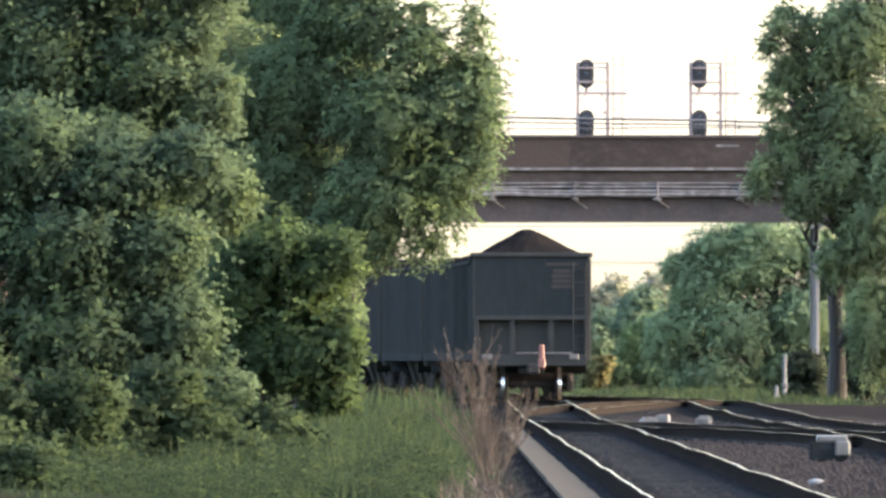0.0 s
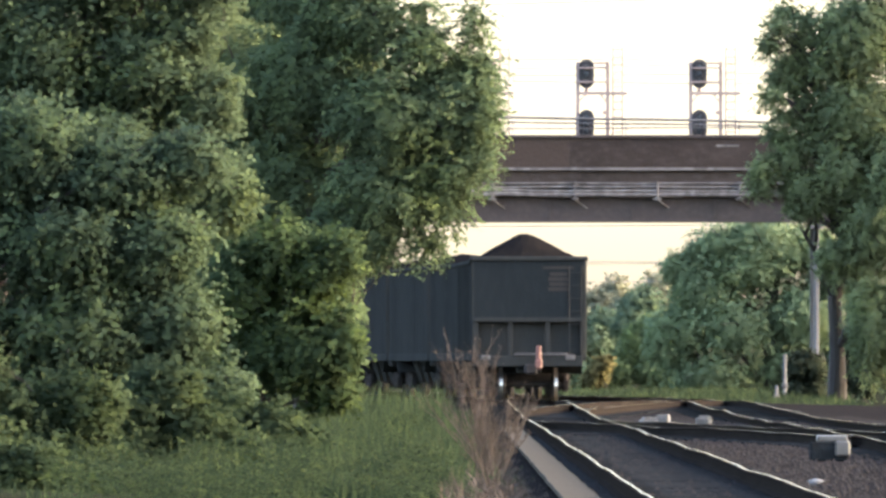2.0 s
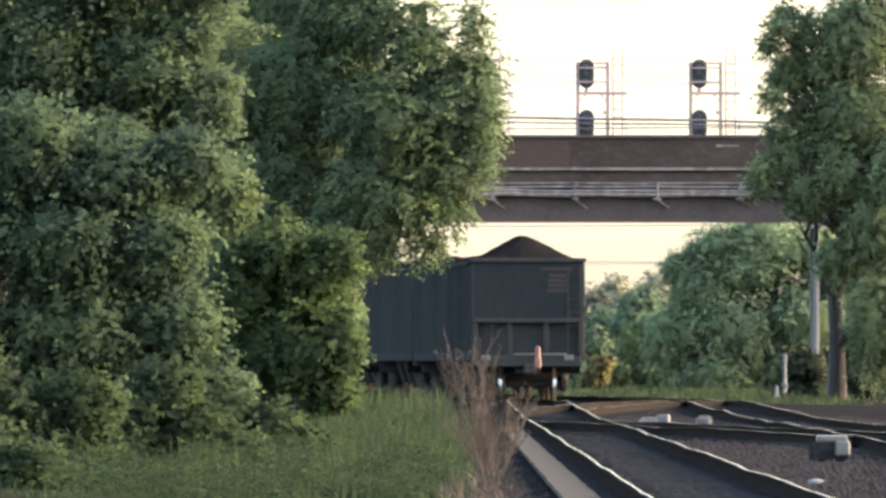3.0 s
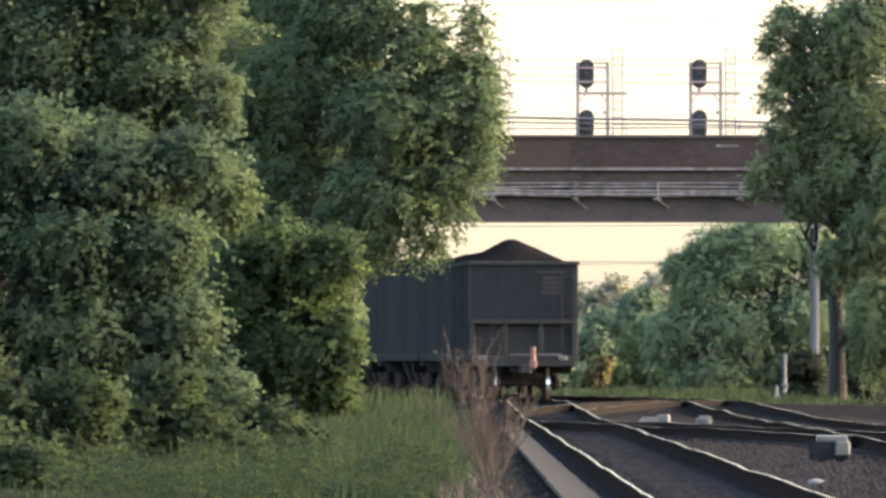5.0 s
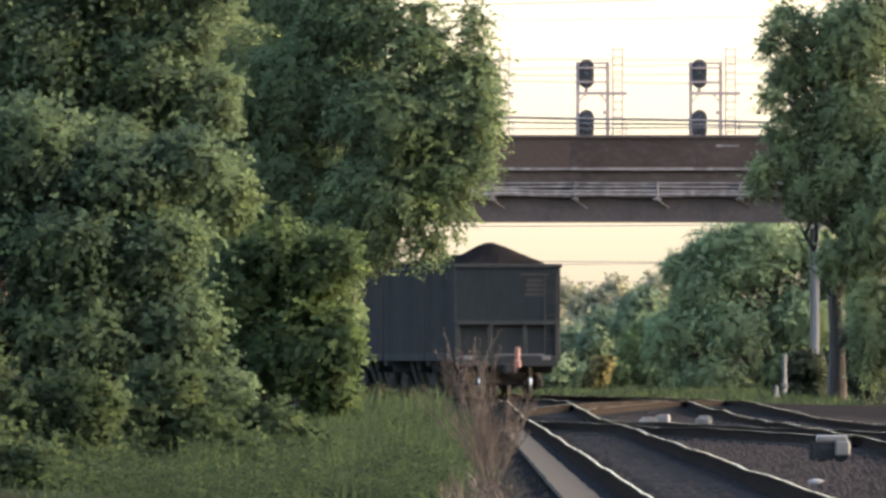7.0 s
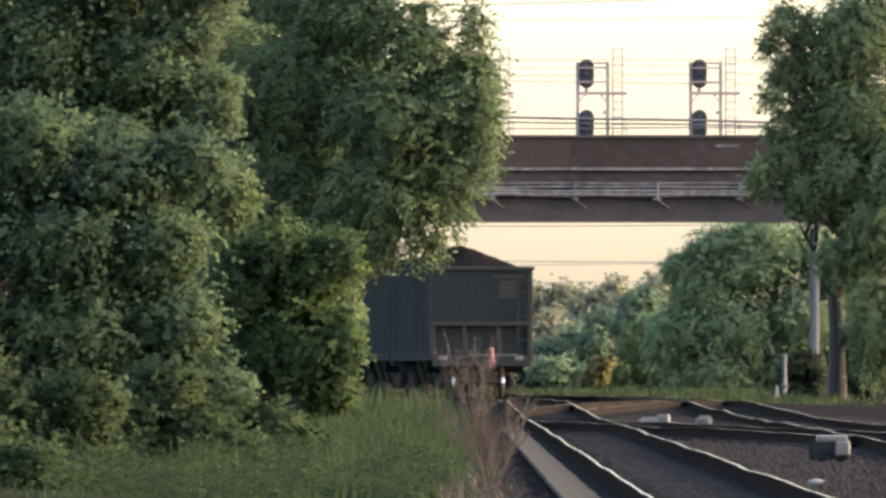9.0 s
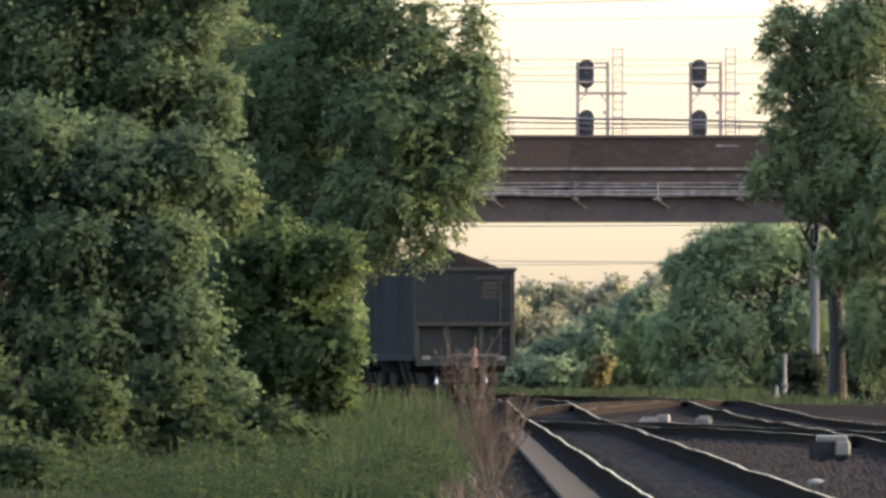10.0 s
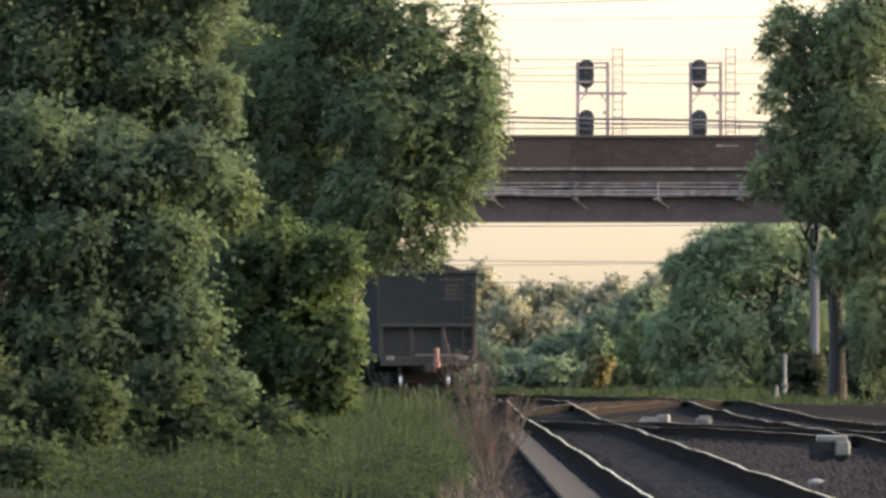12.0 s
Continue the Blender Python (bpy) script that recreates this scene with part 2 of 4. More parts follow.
def sprays(points, outward, rng, leaflets, length, leaf, width, droop):
    """A twig at each point with leaflets in pairs along it."""
    n = len(points)
    way = unit(outward * 0.7 + rng.normal(size=(n, 3)) * 0.55 + np.array([0, 0, -droop]))
    side = unit(np.cross(way, np.array([0, 0, 1.0]) + rng.normal(size=(n, 3)) * 0.3))
    L = length * (0.6 + 0.8 * rng.random(n))
    bases, ways, sizes = [], [], []
    for k in range(leaflets):
        s = (k + 1) / leaflets
        sag = np.array([0, 0, -1.0]) * (L * s * s * 0.25)[:, None]
        b = points + way * (L * s)[:, None] + sag
        flip = 1 if k % 2 else -1
        w = way * 0.6 + side * flip * 0.9 + rng.normal(size=(n, 3)) * 0.3 + np.array([0, 0, -0.25])
        bases.append(b), ways.append(w), sizes.append(leaf * (0.7 + 0.6 * rng.random(n)))
    return leaf_arrays(np.concatenate(bases), np.concatenate(ways), np.concatenate(sizes), width, rng, np.tile(outward, (leaflets, 1)))


def limb_path(a, b, rng, bend=0.12, steps=5):
    a, b = Vector(a), Vector(b)
    n = (b - a).length
    out = []
    for i in range(steps + 1):
        s = i / steps
        j = Vector(rng.normal(size=3)) * n * bend * 0.4 * math.sin(math.pi * s)
        out.append(a.lerp(b, s) + j + Vector((0, 0, n * bend * math.sin(math.pi * s))))
    return out


def tree(name, foot, blobs, twigs, material, label, seed, trunk=0.25, height=None, leaflets=7, length=0.4, leaf=0.12, width=0.2,
         droop=0.35, category="tree", skin=0.4, group="", flat=0.75, lobes=36):
    """Tapered trunk, limbs to every lobe of the crown with side branches, and a crown of leaf sprays."""
    rng = np.random.default_rng(seed)
    root = holder(name, foot, label, category, group)
    fx, fy, fz = foot
    local = [(b[0] - fx, b[1] - fy, b[2] - fz, b[3], b[4], b[5]) for b in blobs]
    top = height or max(b[2] for b in local) * 0.75
    bm = bmesh.new()
    stem = limb_path((0, 0, -0.15), (0.25, 0.1, top), rng, 0.03, 7)
    tube(bm, stem, [trunk * (1.25 if i == 0 else 1 - 0.1 * i) for i in range(len(stem))], 10)
    part("trunk", bm, BARK, root, "grey-brown furrowed bark")
    for b in local:
        start = stem[min(6, max(1, int(7 * min(0.9, max(0.15, (b[2] - 0.3 * b[5]) / top * 0.75)))))]
        bm = bmesh.new()
        path = limb_path(start, b[:3], rng, 0.1, 5)
        tube(bm, path, [trunk * 0.42 * (1 - 0.14 * i) for i in range(len(path))], 6)
        for k in range(7):
            d = rng.normal(size=3)
            d /= np.linalg.norm(d)
            end = [b[j] + d[j] * b[3 + j] * 0.85 for j in range(3)]
            tube(bm, limb_path(path[2 + k % 4], end, rng, 0.08, 3), [trunk * 0.16, trunk * 0.12, trunk * 0.07, trunk * 0.03], 5)
        part("limb", bm, BARK, root)
    pts, d = crown_points(local, twigs, rng, skin, flat, lobes)
    pts[:, 2] = np.maximum(pts[:, 2], 0.1)
    v, f, nv = sprays(pts, d, rng, leaflets, length, leaf, width, droop)
    soup("crown", v, f, material, root, nv)
    return root


# ---- ground and tracks ----
RAIL_X, CURVE_Y, CURVE_R, CURVE_END = 2.38, 482.0, 570.0, radians(4.8)


def level(s):
    """The line dips before the far points and humps over them."""
    return 0.1 * math.exp(-((s - 428) / 32) ** 2) - 0.035 * math.exp(-((s - 345) / 24) ** 2) + 0.03 * math.exp(-((s - 372) / 9) ** 2)


def on_track(s, off=0.0):
    """Place and heading on the centre line: straight, then a curve to the left, then straight on."""
    if s < CURVE_Y:
        return Vector((RAIL_X + 0.0003 * (CURVE_Y - s) + off, s, level(s))), 0.0
    a = min((s - CURVE_Y) / CURVE_R, CURVE_END)
    x, y = RAIL_X - CURVE_R * (1 - math.cos(a)), CURVE_Y + CURVE_R * math.sin(a)
    rest = s - CURVE_Y - a * CURVE_R
    x, y = x - math.sin(a) * rest, y + math.cos(a) * rest
    return Vector((x + math.cos(a) * off, y + math.sin(a) * off, level(s))), a


bm = bmesh.new()
xs = [-2500, -900, -300, -120, -60] + [-40 + 80 * i / 49 for i in range(50)] + [60, 120, 300, 900, 2500]
ys = [-600, -100, 0, 40] + [80 + 640 * (i / 99) for i in range(100)] + [800, 950, 1200, 1600, 2400, 4800]
grid = []
for y in ys:
    row = []
    for x in xs:
        z = -0.42 + 0.05 * noise.noise((x * 0.3, y * 0.05, 0)) + (0.03 * noise.noise((x * 1.1, y * 0.3, 4)))
        if x < -1.2:
            z += min(0.25, (-1.2 - x) * 0.05)
        row.append(bm.verts.new((x, y, z)))
    grid.append(row)
for r0, r1 in zip(grid, grid[1:]):
    for i in range(len(xs) - 1):
        bm.faces.new((r0[i], r0[i + 1], r1[i + 1], r1[i]))
ground = thing("ground", bm, EARTH, "rough lineside earth with thin grass", "ground", kind="structure")
for p in ground.data.polygons:
    p.use_smooth = True

bm = bmesh.new()
rows = []
for i in range(141):
    s = 60 + 5.0 * i
    sec = []
    for off, z in ((-2.3, -0.5), (-1.35, -0.2), (6.2, -0.2), (8.6, -0.22), (13.5, -0.3), (14.6, -0.55)):
        p, _ = on_track(s, off)
        wob = 0.03 * noise.noise((off, s * 0.2, 2)) if z > -0.3 else 0
        sec.append(bm.verts.new((p.x + wob * 3, p.y, z + p.z + wob * 0.6)))
    rows.append(sec)
for a, b in zip(rows, rows[1:]):
    for i in range(5):
        bm.faces.new((a[i], a[i + 1], b[i + 1], b[i]))
trackbed = thing("trackbed", bm, BALLAST, "dark oily ballast bed under the tracks", "ballast", kind="structure")

PROFILE = [(-0.07, -0.17), (0.07, -0.17), (0.07, -0.155), (0.012, -0.13), (0.012, -0.04), (0.037, -0.03), (0.036, -0.006), (0.01, 0.0),
           (-0.01, 0.0), (-0.036, -0.006), (-0.037, -0.03), (-0.012, -0.04), (-0.012, -0.13), (-0.07, -0.155)]


def rail(path_at, s0, s1, step, parent):
    """A rolled rail of the usual section along a path, its running surface polished."""
    bm = bmesh.new()
    prev = None
    n = int((s1 - s0) / step)
    for i in range(n + 1):
        p, a = path_at(s0 + (s1 - s0) * i / n)
        wob = 0.026 * noise.noise((p.x, p.y * 0.07, 9.0)) + 0.012 * noise.noise((p.x, p.y * 0.31, 3.0))
        ring = [bm.verts.new((p.x + math.cos(a) * u, p.y + math.sin(a) * u, p.z + w + wob)) for u, w in PROFILE]
        if prev:
            for k in range(len(ring)):
                fc = bm.faces.new((prev[k], prev[(k + 1) % len(ring)], ring[(k + 1) % len(ring)], ring[k]))
                fc.material_index = 1 if k == 7 else 0
        prev = ring
    return part("rail", bm, [RAIL_SIDE, RAIL_TOP], parent, "rusty steel rail with a polished head")


def ease(u):
    u = max(0.0, min(1.0, u))
    return u * u * (3 - 2 * u)


TIE_MESH = None


def track(name, centre, s0, s1, label, near, length=2.5):
    root = holder(name, (0, 0, 0), label, "railway track", "tracks")
    for g in (-0.753, 0.753):
        def at(s, g=g):
            p, a = centre(s)
            return p + Vector((math.cos(a) * g, math.sin(a) * g, 0)), a
        rail(at, s0, s1, 2.5, root)
    global TIE_MESH
    if TIE_MESH is None:
        TIE_MESH = mesh_of("sleeper", box(bmesh.new(), 0, 0, -0.24, 2.5, 0.22, 0.15, 0.012), TIE)
    rng = random.Random(len(name) + int(s0))
    rest = bmesh.new()
    for i in range(int((s1 - s0) / 0.56)):
        s = s0 + 0.28 + i * 0.56
        p, a = centre(s)
        m = Matrix.Translation((p.x + rng.uniform(-0.04, 0.04), p.y, p.z + rng.uniform(-0.012, 0.012))) @ Matrix.Rotation(a + rng.uniform(-0.02, 0.02), 4, "Z")
        if near[0] <= s <= near[1]:
            ob = new("sleeper", TIE_MESH)
            ob.parent = root
            ob.matrix_basis = m
        else:
            c = bmesh.ops.create_cube(rest, size=1.0, matrix=m @ Matrix.Translation((0, 0, -0.24)) @ Matrix.Diagonal((2.5, 0.22, 0.15, 1)))
    if len(rest.verts):
        tagged(part("sleepers", rest, TIE, root), kind="stuff")
    else:
        rest.free()
    return root


track("main_track", lambda s: on_track(s), 90, 700, "main track with worn rails on dark sleepers", (130, 290))
track("second_track", lambda s: on_track(s, 4.55), 120, 700, "second track beside the main one, rails on dark sleepers", (250, 330))


def near_crossover(s):
    u = (s - 245) / 90
    x = RAIL_X + 4.55 * (1 - ease(u))
    return Vector((x, s, 0.003 + level(s))), math.atan(4.55 * 6 * u * (1 - u) / 90) if 0 < u < 1 else 0.0


def far_crossover(s):
    u = (s - 372) / 96
    x = RAIL_X + 4.55 * ease(u)
    return Vector((x, s, 0.003 + level(s))), -math.atan(4.55 * 6 * u * (1 - u) / 96) if 0 < u < 1 else 0.0


track("crossover_track", near_crossover, 252, 330, "crossover between the two tracks with rusty rails", (252, 330))
track("crossover_track", far_crossover, 380, 462, "far crossover between the two tracks with rusty rails", (380, 462))

# pale slabs along the sleeper ends
slabs = holder("concrete_path", (0, 0, 0), "pale concrete slabs laid along the sleeper ends", "concrete path")
SLAB = mesh_of("slab", box(bmesh.new(), 0, 0, 0, 0.36, 4.95, 0.05, 0.012), CONCRETE)
for i in range(44):
    ob = new("slab", SLAB)
    ob.parent = slabs
    ob.matrix_basis = pose(1.27 + 0.02 * noise.noise((i * 0.7, 0, 0)), 102 + 5.0 * i, -0.136, 0, 0, 0.15 * noise.noise((i * 1.3, 2, 0)))


# ---- overpass ----
def overpass():
    y = 700.0
    root = holder("overpass", (0, y, 0), "dark stained road overpass with conduits along its face", "bridge")
    bm = box(bmesh.new(), -5, 4.2, 8.75, 110, 8.6, 0.5, 0.03)
    part("deck", bm, OLD_CONCRETE, root, "concrete deck slab")
    x = -60.0
    rng = random.Random(5)
    while x < 50:
        w = rng.choice((4.6, 5.2, 6.0))
        bm = box(bmesh.new(), x + w / 2, 0.0 + rng.uniform(-0.015, 0.015), 9.74, w - 0.006, 0.3, 1.28, 0.006)
        part("parapet_panel", bm, PARAPET, root)
        x += w
    for yy in (8.4,):
        part("parapet_panel", box(bmesh.new(), -5, yy, 9.6, 110, 0.3, 1.0, 0.03), OLD_CONCRETE, root)
    part("scupper", box(bmesh.new(), 11.75, -0.17, 9.98, 0.95, 0.05, 0.09, 0.01), PIPE, root, "pale metal scupper strip")
    part("coping", box(bmesh.new(), -5, -0.04, 10.365, 110, 0.46, 0.13, 0.02), DARK_STEEL, root, "dark steel coping")
    part("ledge", box(bmesh.new(), -5, -0.22, 9.02, 110, 0.36, 0.12, 0.02), PIPE, root, "pale weathered ledge, broken highlights put into its colour")
    part("girder", box(bmesh.new(), -5, 0.35, 7.62, 110, 0.4, 1.6, 0.02), DARK_STEEL, root, "plate girder, shade put into its dark brown")
    part("bottom_flange", box(bmesh.new(), -5, 0.3, 6.87, 110, 0.75, 0.08, 0.01), DARK_STEEL, root)
    part("fascia", box(bmesh.new(), -5, 0.02, 8.62, 110, 0.3, 0.62, 0.02), OLD_CONCRETE, root)
    for k, (z, r) in enumerate(((8.42, 0.05), (8.27, 0.06), (8.1, 0.07), (7.95, 0.09))):
        bm = bmesh.new()
        pts = [(-60 + 1.25 * i, -0.2 - 0.02 * k, z + 0.06 * noise.noise((i * 0.45, k * 3.0, 1))) for i in range(89)]
        tube(bm, pts, r, 8)
        part("conduit", bm, PIPE, root, "grey conduit sagging between brackets")
    for i in range(-17, 15):
        bx = 2.05 + 3.4 * i
        bm = box(bmesh.new(), bx, -0.12, 8.15, 0.1, 0.5, 0.72, 0.01)
        box(bm, bx, -0.1, 7.78, 0.34, 0.45, 0.1, 0.01)
        tube(bm, [(bx, -0.28, 7.76), (bx + 0.5, 0.14, 7.4)], 0.036, 6)
        part("bracket", bm, PIPE, root)
    for i in range(-16, 14):
        part("stiffener", box(bmesh.new(), 1.0 + 3.4 * i, 0.12, 7.6, 0.05, 0.1, 1.4, 0.005), DARK_STEEL, root)
    for yy in (2.6, 4.8, 7.0):
        part("girder", box(bmesh.new(), -5, yy, 7.65, 110, 0.3, 1.5, 0.02), DARK_STEEL, root)
    for cx in (-24.0, 15.42):
        for cy in (0.35, 7.0):
            bm = tube(bmesh.new(), [(cx, cy, -0.5), (cx, cy, 6.84)], 0.115, 12)
            box(bm, cx, cy, 6.7, 0.6, 0.6, 0.25, 0.02)
            part("column", bm, POLE_WHITE, root, "whitewashed round column")
    for ex in (-61.5, 51.5):
        part("abutment", box(bmesh.new(), ex, 4.2, 4.0, 3.0, 9.0, 9.0, 0.05), OLD_CONCRETE, root)
    return root


overpass()


def signal(at):
    """Two oval signal heads in a post frame with a ladder and a small platform."""
    root = holder("railway_signal", at, "black oval signal heads on a pale steel frame with ladder", "railway signal", "signals on the overpass")
    for x in (-0.36, 0.88):
        part("post", box(bmesh.new(), x, 0, 1.55, 0.15, 0.12, 3.1, 0.01), PALE_STEEL, root, "pale steel post")
    for z, x0, x1 in ((3.04, -0.36, 0.88), (1.8, -0.4, 1.68)):
        part("crossbar", box(bmesh.new(), (x0 + x1) / 2, -0.07, z, x1 - x0, 0.06, 0.13 if z < 2 else 0.08, 0.008), PALE_STEEL, root)
    for z in (2.84, 2.26):
        bm = box(bmesh.new(), 0.26, -0.3, z, 1.3, 0.05, 0.07, 0.008)
        for x in (-0.36, 0.88):
            box(bm, x, -0.17, z, 0.05, 0.26, 0.06, 0.006)
        part("guard_rail", bm, PALE_STEEL, root)
    bm = bmesh.new()
    box(bm, 1.25, 0.3, 1.78, 0.9, 0.7, 0.05, 0.008)
    part("platform", bm, PALE_STEEL, root)
    bm = tube(bmesh.new(), [(-0.3, -0.07, 1.45), (-0.05, -0.07, 1.76)], 0.035, 6)
    tube(bm, [(0.82, -0.07, 1.45), (0.58, -0.07, 1.76)], 0.035, 6)
    part("brace", bm, PALE_STEEL, root)
    for hz in (2.6, 0.52):
        bm = bmesh.new()
        n = 28
        outer = []
        for k in range(n):
            a = k * math.tau / n
            outer.append((0.31 * math.cos(a), 0.31 * math.sin(a) + (0.29 if math.sin(a) >= 0 else -0.29)))
        f0 = [bm.verts.new((x, -0.16, hz + z)) for x, z in outer]
        f1 = [bm.verts.new((x * 0.97, -0.12, hz + z * 0.98)) for x, z in outer]
        bm.faces.new(f0), bm.faces.new(f1[::-1])
        for k in range(n):
            bm.faces.new((f0[k], f1[k], f1[(k + 1) % n], f0[(k + 1) % n]))
        box(bm, 0, -0.02, hz, 0.34, 0.24, 0.9, 0.03)
        head = part("signal_head", bm, SIGNAL_BLACK, root, "matt black oval backing")
        tube_m = bmesh.new()
        tube(tube_m, [(0, -0.05, hz - 0.5), (0, -0.05, hz - 0.9)], 0.06, 8)
        lathe(tube_m, [(0.05, -0.06), (0.11, 0.0), (0.05, 0.06)], Matrix.Translation((0, -0.05, hz - 0.66)), 12)
        part("mount", tube_m, PALE_STEEL, root)
        for k in (-0.3, 0.0, 0.3):
            m = Matrix.Translation((0, -0.165, hz + k)) @ Matrix.Rotation(radians(90), 4, "X")
            bm = bmesh.new()
            lathe(bm, [(0.13, 0.0), (0.14, 0.09), (0.13, 0.09), (0.12, 0.0)], m, 14, caps=False)
            part("hood", bm, SIGNAL_BLACK, head)
            bm = bmesh.new()
            lathe(bm, [(0.11, 0.0), (0.08, 0.025), (0.02, 0.035)], m, 14)
            part("lens", bm, LENS, head, "unlit dark glass lens")
    bm = bmesh.new()
    for x in (1.1, 1.5):
        tube(bm, [(x, 0.1, 0), (x, 0.1, 3.72)], 0.032, 6)
    lad = part("ladder", bm, PALE_STEEL, root, "pale steel ladder")
    for k in range(12):
        part("rung", tube(bmesh.new(), [(1.1, 0.1, 0.2 + 0.31 * k), (1.5, 0.1, 0.2 + 0.31 * k)], 0.024, 6), PALE_STEEL, lad)
    bm = box(bmesh.new(), 0.74, -0.1, 1.0, 0.12, 0.12, 0.16, 0.01)
    part("junction_box", bm, PALE_STEEL, root)
    return root


DECK = 10.37
first = signal((5.93, 700.9, DECK))
for x in (1.24, 10.6):
    copy_thing(first, pose(x, 700.9, DECK))
bm = box(bmesh.new(), 4.0, 700.9, 9.67, 18.5, 0.9, 1.36, 0.02)
thing("signal_walkway", bm, DARK_STEEL, "dark steel walkway carrying the signals", "walkway")
railing = holder("parapet_railing", (0, 700.0, 10.43), "light posts with sagging dark cables along the parapet", "railing")
for k in range(-5, 5):
    part("post", tube(bmesh.new(), [(2.9 + 4.67 * k, 0, -0.02), (2.9 + 4.67 * k, 0, 0.62 - 0.06 * k)], 0.03, 8), PALE_STEEL, railing, "pale steel post")
for z0, z1, r in ((0.77, 0.5, 0.06), (0.57, 0.33, 0.04), (0.29, 0.27, 0.03)):
    bm = tube(bmesh.new(), [(-22 + 3 * i, 0, z0 + (z1 - z0) * (i * 3 - 24) / 12 + 0.03 * math.sin(i * 1.3)) for i in range(16)], r, 6)
    part("cable", bm, WIRE, railing, "dark cable")

# overhead wires far behind the overpass, strung between poles at the sides
def wire_run(y, poles_x, wires, arms):
    for px in poles_x:
        root = holder("utility_pole", (px, y, -0.45), "tall wooden utility pole carrying overhead wires", "utility pole", "utility poles")
        part("pole", tube(bmesh.new(), [(0, 0, -0.2), (0, 0, 12), (0, 0, 24)], [0.2, 0.17, 0.13], 10), BARK, root)
        for z in arms:
            part("crossarm", box(bmesh.new(), 0, 0, z, 0.14, 3.4, 0.16, 0.02), BARK, root)
    for k, (z0, z1, r) in enumerate(wires):
        yy = y - 1.5 + 3.0 * k / (len(wires) - 1)
        pts = []
        for i in range(25):
            u = i / 24
            pts.append((-70 + 140 * u, yy, z0 + (z1 - z0) * (u - 0.55) * 8 + 2.0 * ((2 * u - 1.1) ** 2)))
        thing("overhead_wire", tube(bmesh.new(), pts, r, 5), WIRE, "thin dark overhead wire against the sky", "wire", "overhead wires")


wire_run(890, (-70.1, 70.1), ((19.9, 20.4, 0.03), (19.0, 19.2, 0.018), (16.9, 16.8, 0.022), (16.5, 16.9, 0.018), (16.1, 16.2, 0.022), (15.75, 15.5, 0.022)),
         (17.8, 18.6, 19.4, 21.2, 22.2))
wire_run(1105, (-70.1, 70.1), ((9.85, 9.9, 0.03), (7.55, 7.4, 0.028), (7.35, 7.5, 0.022), (6.2, 6.3, 0.022)), (8.6, 9.6, 12.0))


# ---- the coal train ----
CAR_LEN, CAR_GAP = 15.6, 0.9
WHEEL_R = 0.457


def heap(length, width, high, seed, rear_crest):
    """A mound of coal, ridged along the car, falling away to its ends and sides."""
    bm = bmesh.new()
    nu, nv = 34, 16
    g = []
    for i in range(nu + 1):
        u = i / nu
        row = []
        for j in range(nv + 1):
            v = -1 + 2 * j / nv
            w = (v + 0.07) / (1.07 if v > -0.07 else 0.93)
            side = max(0.0, 1 - math.sqrt(w * w + 0.03) + 0.015) / 0.842
            ends = min(1.0, u / 0.12, (1 - u) / 0.16)
            crest = 1.0 if rear_crest is None else 0.6 + 0.4 * math.exp(-((u - 0.5) / 0.3) ** 2)
            z = high * side * ease(ends) * crest
            z += 0.05 * noise.noise((u * 9 + seed, v * 2.5, seed)) * (side > 0.02) + 0.03 * noise.noise((u * 40, v * 9, seed))
            row.append(bm.verts.new((v * width / 2, 0.25 + u * (length - 0.5), z)))
        g.append(row)
    for a, b in zip(g, g[1:]):
        for j in range(nv):
            bm.faces.new((a[j], a[j + 1], b[j + 1], b[j]))
    return bm


